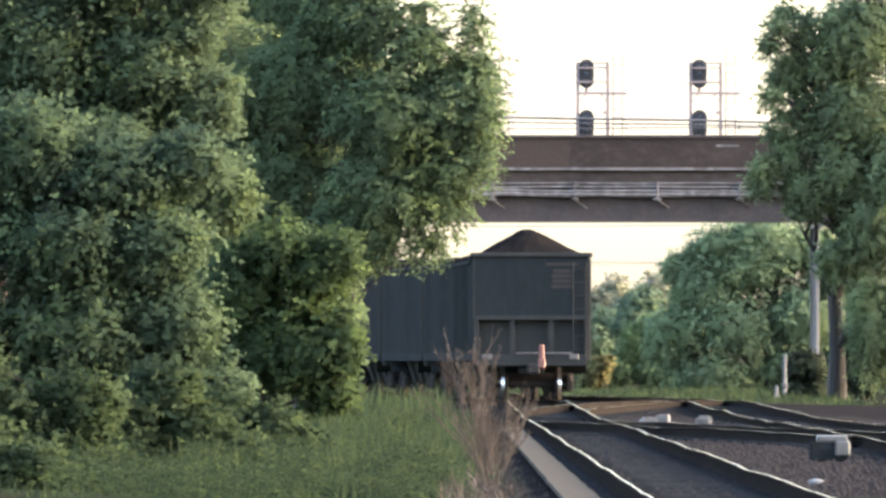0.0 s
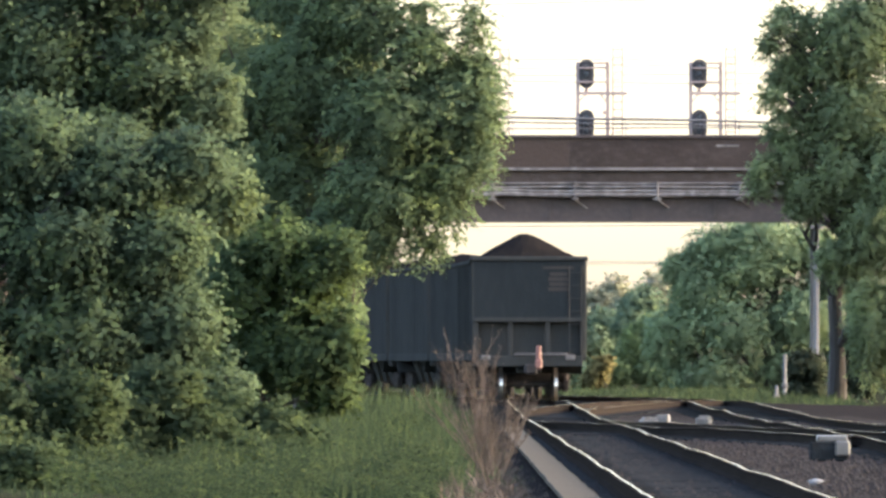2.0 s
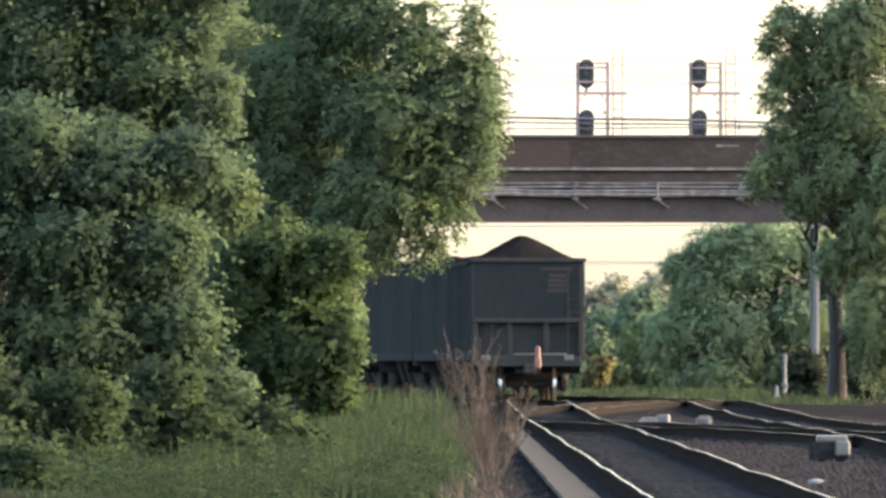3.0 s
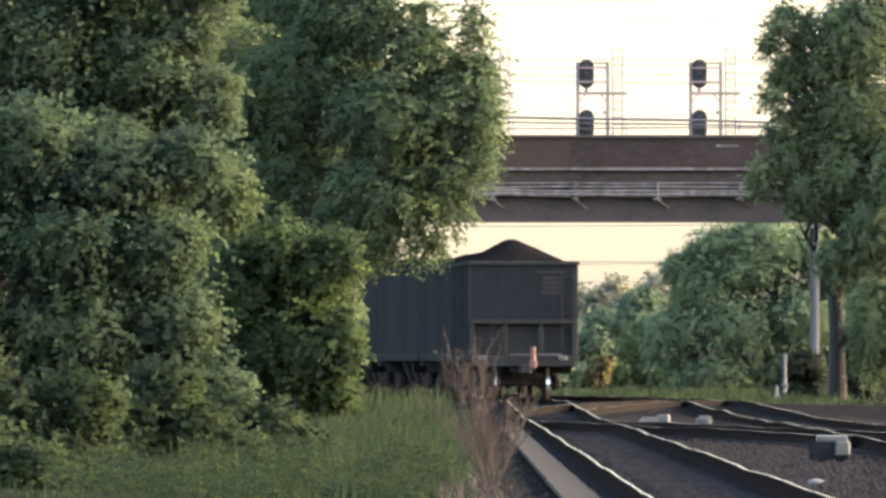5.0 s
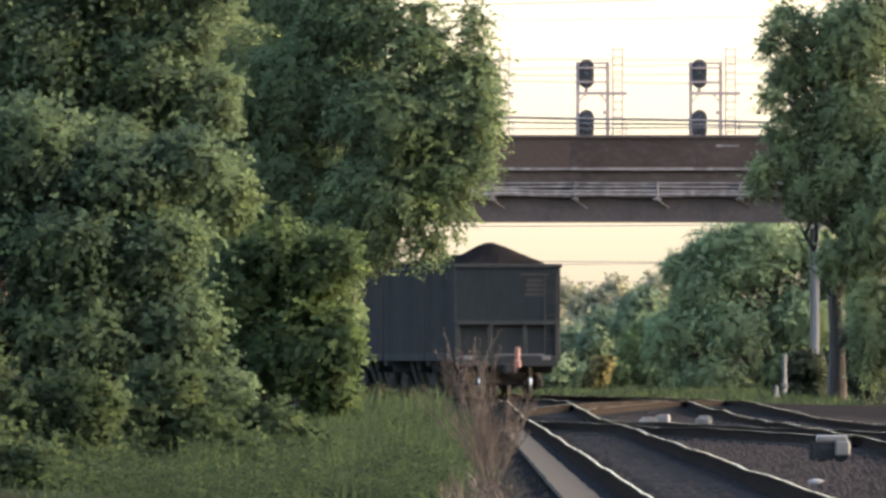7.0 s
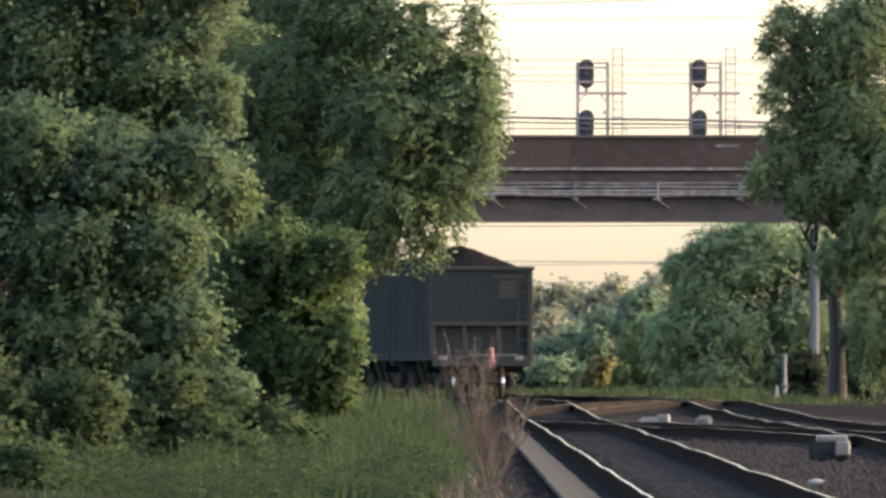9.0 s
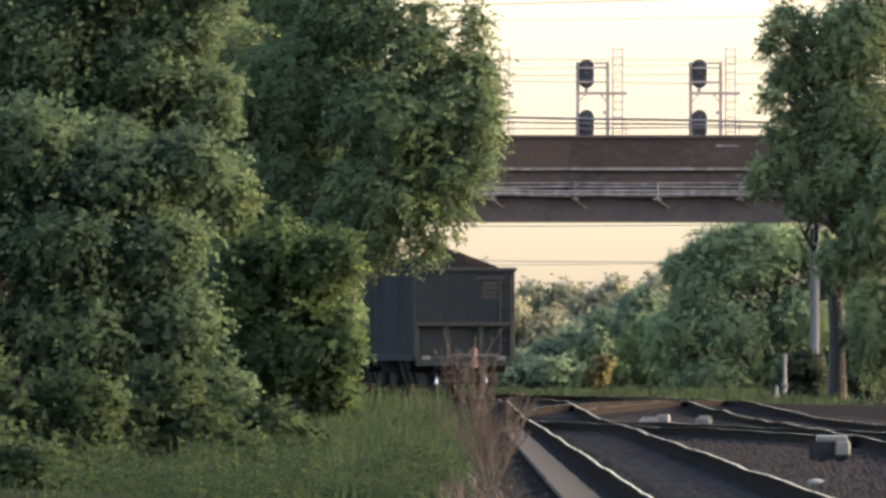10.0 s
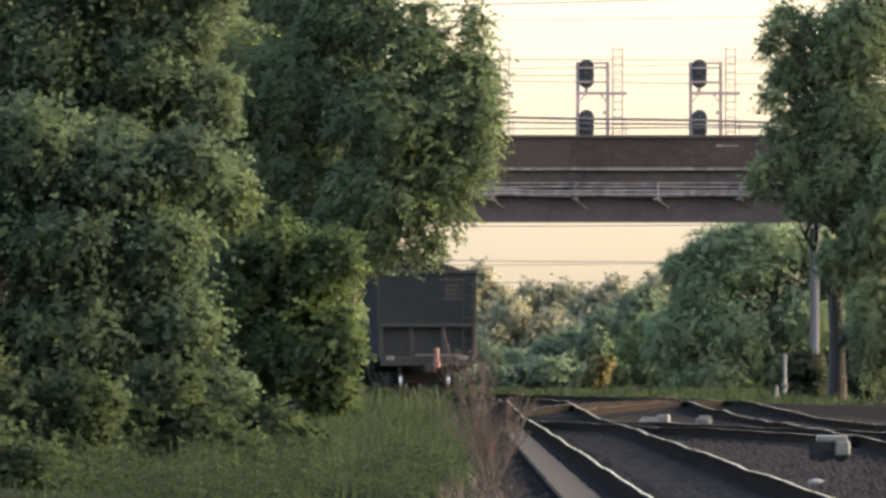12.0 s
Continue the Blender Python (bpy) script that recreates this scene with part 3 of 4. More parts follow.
def coal_car(high, seed, rear_crest=None):
    """A bathtub coal hopper, origin on the rail at its rear end, y forward."""
    root = holder("coal_hopper_car", (0, 0, 0), "sooty black coal hopper car heaped with coal", "freight car", "cars of the coal train")
    top, low, w, L = 3.95, 1.12, 3.16, CAR_LEN
    for sx in (-1, 1):
        bm = box(bmesh.new(), sx * (w / 2 - 0.03), L / 2, (top + 1.3) / 2, 0.06, L, top - 1.3, 0.01)
        side = part("side_wall", bm, CAR_BLACK, root)
        for k in range(13):
            y = 0.35 + k * (L - 0.7) / 12
            part("rib", box(bmesh.new(), sx * (w / 2 + 0.012), y, 2.6, 0.03, 0.16, 2.5, 0.008), CAR_BLACK, side)
        part("top_chord", box(bmesh.new(), sx * (w / 2 - 0.01), L / 2, top, 0.15, L + 0.04, 0.12, 0.02), CAR_BLACK, root)
        part("side_sill", box(bmesh.new(), sx * (w / 2 - 0.035), L / 2, 1.22, 0.1, L, 0.22, 0.015), CAR_BLACK, root)
    for e, y in ((-1, 0.03), (1, L - 0.03)):
        bm = box(bmesh.new(), 0, y, (top + 2.2) / 2, w - 0.1, 0.06, top - 2.2, 0.01)
        end = part("end_sheet", bm, CAR_PANEL, root, "worn dull end sheet")
        part("top_chord", box(bmesh.new(), 0, y + e * 0.03, top, w + 0.02, 0.14, 0.12, 0.02), CAR_BLACK, root)
        for z in (2.25,):
            part("rib", box(bmesh.new(), 0, y + e * 0.07, z, w - 0.1, 0.09, 0.12, 0.012), CAR_BLACK, end)
        if e < 0:
            for k, (z, bw) in enumerate(((3.7, 0.86), (3.52, 0.5), (3.38, 0.58), (3.24, 0.52), (3.1, 0.6))):
                part("lettering", box(bmesh.new(), 0.83, -0.004, z, bw, 0.012, 0.1 if k else 0.075), LETTERING, end, "faded ochre line of lettering")
        # sloping floor sheet down to the hoppers
        bm = bmesh.new()
        y1 = y - e * 2.6
        vs = [bm.verts.new(c) for c in ((-w / 2 + 0.08, y - e * 0.04, 2.24), (w / 2 - 0.08, y - e * 0.04, 2.24), (w / 2 - 0.08, y1, 0.75), (-w / 2 + 0.08, y1, 0.75))]
        vs2 = [bm.verts.new(v.co + Vector((0, 0, 0.05))) for v in vs]
        bm.faces.new(vs), bm.faces.new(vs2[::-1])
        for k in range(4):
            bm.faces.new((vs[k], vs[(k + 1) % 4], vs2[(k + 1) % 4], vs2[k]))
        part("slope_sheet", bm, CAR_BLACK, root)
        # Added plate that catches light, so the end openings look less dark.
        part("fill_plate", box(bmesh.new(), 0, y - e * 0.22, 1.7, w - 0.3, 0.05, 1.05, 0.01), CAR_BLACK, root)
        for sx in (-1, 1):
            part("corner_post", box(bmesh.new(), sx * (w / 2 - 0.09), y, 1.75, 0.16, 0.12, 1.1, 0.012), CAR_BLACK, root)
            part("end_post", box(bmesh.new(), sx * 0.52, y, 1.72, 0.14, 0.1, 1.05, 0.012), CAR_BLACK, root)
        sill = part("end_sill", box(bmesh.new(), 0, y + e * 0.06, 1.1, w - 0.15, 0.22, 0.3, 0.02), CAR_BLACK, root)
        part("walkway_edge", box(bmesh.new(), -0.35 * -e * -1, y + e * 0.2, 1.3, 1.5, 0.05, 0.05, 0.008), STEP_PALE, sill, "worn pale handhold along the end sill")
        for sx in (-1.2, 1.15):
            part("bracket", box(bmesh.new(), sx, y + e * 0.18, 1.2, 0.26, 0.06, 0.14, 0.02), STEP_PALE, sill)
        bm = box(bmesh.new(), 0, y + e * 0.32, 0.88, 0.26, 0.5, 0.26, 0.03)
        box(bm, 0.06, y + e * 0.6, 0.88, 0.34, 0.2, 0.3, 0.05)
        part("coupler", bm, TRUCK, root, "cast steel knuckle coupler")
        bm = bmesh.new()
        for sx in (1.12, 1.46):
            tube(bm, [(sx, y + e * 0.1, 1.25), (sx, y + e * 0.1, 3.75)], 0.018, 6)
        for k in range(7):
            tube(bm, [(1.12, y + e * 0.1, 1.4 + 0.36 * k), (1.46, y + e * 0.1, 1.4 + 0.36 * k)], 0.014, 5)
        part("ladder", bm, CAR_BLACK, root)
    bm = box(bmesh.new(), 0, L / 2, 0.95, 0.7, L - 0.2, 0.36, 0.03)
    part("centre_sill", bm, CAR_BLACK, root)
    for y in (5.2, 7.8, 10.4):
        bm = bmesh.new()
        a = [bm.verts.new((sx * 1.35, y + sy * 1.25, 1.7)) for sx, sy in ((-1, -1), (1, -1), (1, 1), (-1, 1))]
        b = [bm.verts.new((sx * 0.95, y + sy * 0.4, 0.42)) for sx, sy in ((-1, -1), (1, -1), (1, 1), (-1, 1))]
        bm.faces.new(a), bm.faces.new(b[::-1])
        for k in range(4):
            bm.faces.new((a[k], b[k], b[(k + 1) % 4], a[(k + 1) % 4]))
        part("hopper_chute", bm, CAR_BLACK, root)
    load = part("coal_load", heap(L, w - 0.16, high, seed, rear_crest), COAL, root, "heaped black coal")
    load.location = (0, 0, top)
    for y in (2.3, L - 2.3):
        for sx in (-1, 1):
            bm = box(bmesh.new(), sx * 1.02, y, 0.55, 0.14, 1.5, 0.26, 0.03)
            box(bm, sx * 1.02, y, 0.5, 0.18, 0.6, 0.5, 0.04)
            for k in (-0.89, 0.89):
                box(bm, sx * 1.04, y + k, 0.46, 0.2, 0.3, 0.28, 0.04)
            part("truck_side_frame", bm, TRUCK, root, "cast steel side frame")
        part("bolster", box(bmesh.new(), 0, y, 0.62, 2.3, 0.4, 0.28, 0.03), TRUCK, root)
        for k in (-0.89, 0.89):
            bm = bmesh.new()
            m = Matrix.Rotation(radians(90), 4, "Y")
            fs = []
            for sx in (-1, 1):
                prof = [(0.12, 0.62), (0.40, 0.66), (0.44, 0.68), (0.485, 0.685), (0.485, 0.71), (0.46, 0.725), (0.455, 0.81), (0.41, 0.815), (0.36, 0.78), (0.12, 0.79)]
                fs.append(lathe(bm, [(r, h * sx) for r, h in prof], m, 28))
            for f in fs:
                for q in f[5]:
                    q.material_index = 1
            tube(bm, [(-1.0, 0, 0), (1.0, 0, 0)], 0.085, 12)
            ws = part("wheelset", bm, [TRUCK, TREAD], root, "steel wheelset with polished treads")
            ws.location = (0, y + k, WHEEL_R)
    return root


HEAPS = [(0.74, 1.3, True), (0.46, 2.1, None), (0.36, 3.7, None), (0.44, 4.2, None), (0.36, 5.9, None), (0.42, 6.4, None),
         (0.38, 7.7, None), (0.45, 8.8, None), (0.4, 9.1, None), (0.42, 10.3, None)]
CARS = [coal_car(*h) for h in HEAPS]
tagged(CARS[0], "last coal hopper car, sooty black, heaped high with coal")

# end-of-train marker on the last coupler
marker = bmesh.new()
box(marker, 0.27, -0.55, 1.28, 0.15, 0.16, 0.5, 0.03)
box(marker, 0.27, -0.57, 1.02, 0.2, 0.18, 0.26, 0.03)
part("end_marker", marker, MARKER_RED, CARS[0], "orange red end-of-train marker box")


# ---- trees and shrubs ----
GROUND = -0.4
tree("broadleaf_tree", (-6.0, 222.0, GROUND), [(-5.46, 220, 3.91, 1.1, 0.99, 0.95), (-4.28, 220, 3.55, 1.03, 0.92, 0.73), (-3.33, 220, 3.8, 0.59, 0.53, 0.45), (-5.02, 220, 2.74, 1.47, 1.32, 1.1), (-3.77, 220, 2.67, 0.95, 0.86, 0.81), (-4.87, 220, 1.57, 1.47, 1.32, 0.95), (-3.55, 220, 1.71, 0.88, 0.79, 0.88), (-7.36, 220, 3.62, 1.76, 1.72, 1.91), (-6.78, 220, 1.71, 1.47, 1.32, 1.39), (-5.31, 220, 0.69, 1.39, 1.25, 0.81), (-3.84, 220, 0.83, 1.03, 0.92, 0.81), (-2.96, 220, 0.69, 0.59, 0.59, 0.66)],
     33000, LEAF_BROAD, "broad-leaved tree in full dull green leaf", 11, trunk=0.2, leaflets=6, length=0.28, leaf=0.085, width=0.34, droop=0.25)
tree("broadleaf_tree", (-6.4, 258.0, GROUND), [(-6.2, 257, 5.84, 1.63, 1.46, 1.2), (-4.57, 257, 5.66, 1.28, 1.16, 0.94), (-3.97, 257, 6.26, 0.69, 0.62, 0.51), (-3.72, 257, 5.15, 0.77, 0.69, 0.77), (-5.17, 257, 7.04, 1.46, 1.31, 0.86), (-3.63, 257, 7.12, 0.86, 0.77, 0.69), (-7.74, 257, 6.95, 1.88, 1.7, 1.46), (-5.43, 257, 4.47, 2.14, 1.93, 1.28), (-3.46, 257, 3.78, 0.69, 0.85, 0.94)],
     21000, LEAF_BROAD_LIFTED, "tall broad-leaved tree standing behind a lower one", 23, trunk=0.25, leaflets=6, length=0.32, leaf=0.1, width=0.34, droop=0.25)
CROWN_LOBES = [(-2.39, 320, 6.66, 2.03, 1.82, 1.6), (-1.0, 320, 5.92, 1.6, 1.44, 1.39), (-0.04, 320, 5.92, 0.91, 0.91, 1.01), (0.3, 320, 6.4, 0.55, 0.56, 0.62), (0.54, 320, 6.69, 0.36, 0.33, 0.36), (0.62, 320, 5.81, 0.28, 0.77, 0.85), (0.66, 320, 6.79, 0.19, 0.21, 0.23), (0.7, 320, 6.13, 0.17, 0.58, 0.64), (0.7, 320, 5.15, 0.19, 0.42, 0.47), (-0.42, 320, 7.2, 0.64, 0.58, 0.53), (-1.96, 320, 7.94, 1.28, 1.15, 0.96), (-3.03, 320, 4.74, 2.03, 1.82, 1.6), (-1.11, 320, 4.42, 1.39, 1.25, 1.17), (-0.04, 320, 4.74, 0.8, 0.72, 0.64)]
LOW_LOBES = [(0.06, 320, 4.21, 0.37, 0.34, 0.28), (-3.88, 320, 6.34, 1.49, 1.82, 2.03), (-1.96, 320, 3.68, 1.17, 1.06, 0.85), (-1.19, 320, 3.66, 0.45, 0.4, 0.41), (-1.32, 320, 7.62, 0.75, 0.67, 0.64), (-2.39, 320, 8.16, 1.28, 1.15, 0.85), (-2.39, 320, 2.4, 0.8, 1.15, 1.28), (-3.24, 320, 9.12, 1.81, 1.63, 1.07), (-1.54, 320, 8.69, 0.96, 0.86, 0.75), (-3.88, 320, 2.82, 1.6, 1.63, 1.81), (-5.16, 320, 7.3, 2.03, 1.82, 2.03), (-1.54, 320, 3.46, 0.45, 0.4, 0.43)]
tree("feathery_tree", (-2.6, 322.0, GROUND), [(b[0], b[1] + 1.2 * max(0.0, -1.2 - b[0]), *b[2:]) for b in CROWN_LOBES + LOW_LOBES],
     23000, LEAF_FEATHER, "tall tree with long feathery compound leaves", 12, trunk=0.3, leaflets=10, length=0.5, leaf=0.13, width=0.2, droop=0.45, flat=0.55, lobes=36)
tree("woodland_tree", (-5.5, 392.0, GROUND), [(-3.43, 390, 7.48, 2.21, 1.99, 2.21), (-6.29, 390, 8.13, 2.6, 2.34, 2.47), (-8.89, 390, 7.87, 2.86, 2.57, 2.6), (-3.95, 390, 3.97, 1.95, 1.87, 2.08), (-6.94, 390, 3.97, 2.6, 2.34, 2.34), (-9.41, 390, 3.97, 2.6, 2.34, 2.34), (-2.91, 390, 2.15, 0.91, 1.29, 1.43), (-6.29, 390, 10.47, 2.86, 2.57, 1.56), (-9.67, 390, 10.47, 2.99, 2.69, 1.56), (-2.39, 390, 6.18, 1.43, 1.29, 1.43), (-3.69, 390, 9.43, 1.95, 1.76, 1.17)],
     10000, LEAF_FEATHER, "dark green tree deep in the lineside wood", 22, trunk=0.3, leaflets=7, length=0.6, leaf=0.26, width=0.36, droop=0.3)
tree("feathery_sapling", (-1.9, 321.0, GROUND), [(-0.23, 320, 3.41, 0.36, 0.33, 0.26), (0.6, 320, 7.3, 0.09, 0.25, 0.3), (0.5, 320, 7.72, 0.13, 0.2, 0.2), (0.66, 320, 7.6, 0.08, 0.2, 0.2), (-0.38, 320, 7.91, 0.36, 0.33, 0.11)],
     210, LEAF_FEATHER, "young tree with feathery leaves beside the tall one", 19, trunk=0.05, height=4.0, leaflets=11, length=0.42, leaf=0.12, width=0.2, droop=0.3, category="sapling", skin=0.9)
tree("leafy_shrub", (-3.1, 280.2, GROUND), [(-2.09, 280.0, 2.62, 0.47, 0.63, 0.7), (-1.72, 280.0, 1.5, 0.39, 0.84, 0.93), (-2.65, 280.1, 1.5, 1.03, 0.92, 1.03), (-3.4, 280.3, 2.24, 1.03, 0.92, 1.03), (-1.9, 280.0, 0.66, 0.56, 0.5, 0.37), (-3.77, 280.4, 0.94, 1.12, 1.01, 0.75), (-2.84, 280.2, 2.99, 1.03, 0.92, 0.84), (-1.72, 280.0, 2.99, 0.42, 0.5, 0.56), (-2.28, 280.0, 1.31, 1.12, 1.01, 1.03)],
     9000, LEAF_TANGLE, "tangled green shrub at the foot of the trees", 13, trunk=0.07, leaflets=6, length=0.28, leaf=0.11, width=0.32, droop=0.2, category="shrub")
for k, (x, y, lobes) in enumerate((
        (-4.5, 183.0, [(0.0, 0, 0.05, 0.6, 0.5, 0.3), (-0.5, 0, 0.15, 0.5, 0.5, 0.35), (0.6, 0.1, -0.1, 0.5, 0.5, 0.22)]),
        (-5.4, 190.0, [(0.0, 0, 0.4, 0.7, 0.7, 0.5), (0.5, 0.1, 0.1, 0.6, 0.5, 0.4), (-0.3, 0, 0.9, 0.6, 0.6, 0.4)]),
        (-4.6, 194.0, [(-0.5, 0, 0.55, 0.8, 0.7, 0.6), (0.4, 0.2, 0.75, 0.7, 0.7, 0.5), (-0.9, 0.1, 1.2, 0.6, 0.6, 0.4), (0.1, 0, 0.2, 1.1, 0.8, 0.4)]),
        (-3.3, 200.0, [(-0.4, 0, 0.5, 0.7, 0.7, 0.55), (0.35, 0.1, 0.4, 0.6, 0.6, 0.4), (0.0, 0.2, 0.9, 0.5, 0.5, 0.35), (0.8, 0, 0.15, 0.5, 0.5, 0.3)]),
        (-2.2, 212.0, [(0.0, 0, 0.35, 0.5, 0.5, 0.4), (0.45, 0.1, 0.15, 0.45, 0.4, 0.3), (-0.5, 0.1, 0.5, 0.45, 0.4, 0.4)]))):
    tree("leafy_shrub", (x, y, GROUND), [(x + b[0], y + b[1], b[2] - 0.1, b[3], b[4], b[5]) for b in lobes],
         (1800, 2600, 4600, 3600, 1700)[k], LEAF_SHRUB, "low dark green shrub in rank grass", 14 + 30 * k, trunk=0.04, leaflets=6, length=0.25, leaf=0.09, width=0.34,
         droop=0.2, category="shrub", group="shrubs on the verge")
WALNUT = [(14.32, 600, 12.69, 1.4, 1.44, 1.6), (13.62, 600, 11.69, 0.7, 0.9, 1.0), (13.12, 600, 9.09, 0.56, 0.5, 0.4), (12.82, 600, 7.39, 1.2, 1.08, 0.8), (14.72, 600, 9.89, 2.2, 2.34, 2.6), (15.28, 600, 5.89, 1.7, 2.7, 3.0), (13.12, 600, 7.09, 0.9, 0.81, 0.72), (15.02, 600, 2.69, 0.76, 2.88, 3.2), (15.72, 600, 2.49, 1.5, 3.06, 3.4), (16.72, 600, 7.89, 3.0, 4.5, 5.0), (16.32, 600, 16.29, 3.0, 3.42, 3.8), (14.72, 600, 12.69, 2.2, 2.7, 3.0), (14.12, 600, 7.89, 1.4, 1.98, 2.2), (14.02, 600, 10.29, 0.9, 1.26, 1.4), (13.88, 600, 4.79, 0.64, 0.99, 1.1)]
BOUGHS = [(11.85 + 0.3 * math.sin(2.1 * i), 600.0 + 0.8 * math.cos(1.7 * i), 9.25 + 0.62 * i, 0.5, 0.5, 0.13) for i in range(8)]
BOUGHS += [(12.6 + 0.25 * math.sin(1.3 * i), 600.4, 9.0 + 0.7 * i, 0.45, 0.5, 0.17) for i in range(7)]
BOUGHS += [(11.4, 599.8, 8.1, 0.55, 0.6, 0.24), (11.25, 600.0, 7.5, 0.5, 0.6, 0.2), (12.3, 600.2, 8.4, 0.9, 0.7, 0.28), (12.8, 600.0, 6.7, 0.75, 0.6, 0.24)]
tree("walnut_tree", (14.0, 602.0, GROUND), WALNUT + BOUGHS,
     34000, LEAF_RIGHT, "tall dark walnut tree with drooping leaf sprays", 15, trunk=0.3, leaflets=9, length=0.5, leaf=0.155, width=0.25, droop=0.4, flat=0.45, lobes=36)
tree("hedge_bush", (13.7, 640.0, GROUND), [(13.35, 640, 0.87, 0.47, 0.61, 0.68), (13.99, 640, 0.87, 0.47, 0.61, 0.68), (13.35, 640, 0.02, 0.51, 0.48, 0.53), (13.99, 640, 0.02, 0.51, 0.48, 0.53), (13.67, 640, 1.09, 0.55, 0.5, 0.51)],
     2200, LEAF_HEDGE, "dense dark clipped bush", 16, trunk=0.05, leaflets=6, length=0.25, leaf=0.14, width=0.36, droop=0.1, category="bush")
# Unseen tree added beyond the right edge to keep light off the walnut.
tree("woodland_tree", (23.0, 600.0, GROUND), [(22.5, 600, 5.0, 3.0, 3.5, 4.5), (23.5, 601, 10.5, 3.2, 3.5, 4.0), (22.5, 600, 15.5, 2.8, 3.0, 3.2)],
     2600, LEAF_RIGHT, "dense dark tree added out of view to shade the walnut", 93, trunk=0.3, leaflets=6, length=0.8, leaf=0.5, width=0.38, droop=0.3)
for k, (x, y, lobes) in enumerate((
        (15.6, 628.0, [(0.0, 0, 0.6, 1.0, 0.9, 1.0), (0.5, 0.2, 1.7, 0.8, 0.8, 0.8), (-0.4, 0, 1.5, 0.6, 0.6, 0.7)]),
        (17.3, 632.0, [(0.0, 0, 0.6, 1.2, 0.9, 1.1), (-0.4, 0.2, 1.9, 0.9, 0.8, 0.9), (0.6, 0, 2.2, 0.8, 0.8, 0.9)]))):
    tree("hedge_bush", (x, y, GROUND), [(x + b[0], y + b[1], b[2], b[3], b[4], b[5]) for b in lobes],
         3200, LEAF_HEDGE, "dark evergreen bush in the shade of the walnut", 91 + k, trunk=0.06, leaflets=6, length=0.3, leaf=0.14, width=0.34, droop=0.2, category="bush")
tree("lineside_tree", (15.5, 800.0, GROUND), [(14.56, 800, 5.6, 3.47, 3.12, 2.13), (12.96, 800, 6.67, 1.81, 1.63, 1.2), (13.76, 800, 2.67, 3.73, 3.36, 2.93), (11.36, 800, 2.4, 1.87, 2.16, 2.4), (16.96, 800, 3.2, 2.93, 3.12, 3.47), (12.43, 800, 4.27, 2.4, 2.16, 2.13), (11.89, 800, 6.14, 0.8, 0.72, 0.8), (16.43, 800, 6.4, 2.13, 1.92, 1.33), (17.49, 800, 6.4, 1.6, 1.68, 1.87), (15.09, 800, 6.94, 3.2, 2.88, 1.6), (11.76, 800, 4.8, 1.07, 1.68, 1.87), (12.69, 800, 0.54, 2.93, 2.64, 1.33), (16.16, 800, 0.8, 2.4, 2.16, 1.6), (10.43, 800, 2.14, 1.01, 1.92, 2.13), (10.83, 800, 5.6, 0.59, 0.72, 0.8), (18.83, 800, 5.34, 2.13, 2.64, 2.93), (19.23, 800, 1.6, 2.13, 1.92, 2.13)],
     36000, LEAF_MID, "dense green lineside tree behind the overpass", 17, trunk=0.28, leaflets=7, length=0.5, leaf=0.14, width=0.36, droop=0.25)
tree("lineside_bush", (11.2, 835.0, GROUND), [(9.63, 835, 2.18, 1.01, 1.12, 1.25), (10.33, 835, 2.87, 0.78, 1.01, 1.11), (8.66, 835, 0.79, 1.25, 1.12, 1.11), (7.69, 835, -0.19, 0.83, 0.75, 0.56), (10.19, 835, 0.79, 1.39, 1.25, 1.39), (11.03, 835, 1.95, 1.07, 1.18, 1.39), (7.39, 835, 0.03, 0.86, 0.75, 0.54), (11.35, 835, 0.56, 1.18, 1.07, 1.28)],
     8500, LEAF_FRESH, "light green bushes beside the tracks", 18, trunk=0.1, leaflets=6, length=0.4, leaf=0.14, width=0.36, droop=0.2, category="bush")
tree("sunlit_bush", (7.3, 770.0, GROUND), [(7.29, 770, 1.02, 0.41, 0.37, 0.36), (6.88, 770, 0.43, 0.67, 0.6, 0.56)],
     320, LEAF_SUNLIT, "small bush beside the tracks, warm sunlight in its colour", 20, trunk=0.05, leaflets=6, length=0.3, leaf=0.2, width=0.36, droop=0.1, category="bush")
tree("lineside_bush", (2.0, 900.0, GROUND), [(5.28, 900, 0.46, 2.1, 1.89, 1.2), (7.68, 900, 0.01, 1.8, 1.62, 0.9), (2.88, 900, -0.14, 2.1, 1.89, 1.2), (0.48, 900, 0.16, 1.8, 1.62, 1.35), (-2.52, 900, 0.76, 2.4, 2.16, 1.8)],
     4500, LEAF_HAZE, "grey-green bushes far off, haze in their leaf colour", 21, trunk=0.1, leaflets=6, length=0.5, leaf=0.28, width=0.36, droop=0.2, category="bush")
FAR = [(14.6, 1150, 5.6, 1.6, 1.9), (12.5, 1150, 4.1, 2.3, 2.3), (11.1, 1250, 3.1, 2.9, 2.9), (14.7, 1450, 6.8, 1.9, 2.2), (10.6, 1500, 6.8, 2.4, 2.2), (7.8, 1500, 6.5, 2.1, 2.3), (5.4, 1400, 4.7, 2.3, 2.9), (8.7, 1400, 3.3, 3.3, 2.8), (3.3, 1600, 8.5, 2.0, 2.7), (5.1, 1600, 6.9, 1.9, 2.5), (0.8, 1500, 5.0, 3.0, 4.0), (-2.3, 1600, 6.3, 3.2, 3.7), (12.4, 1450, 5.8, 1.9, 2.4)]
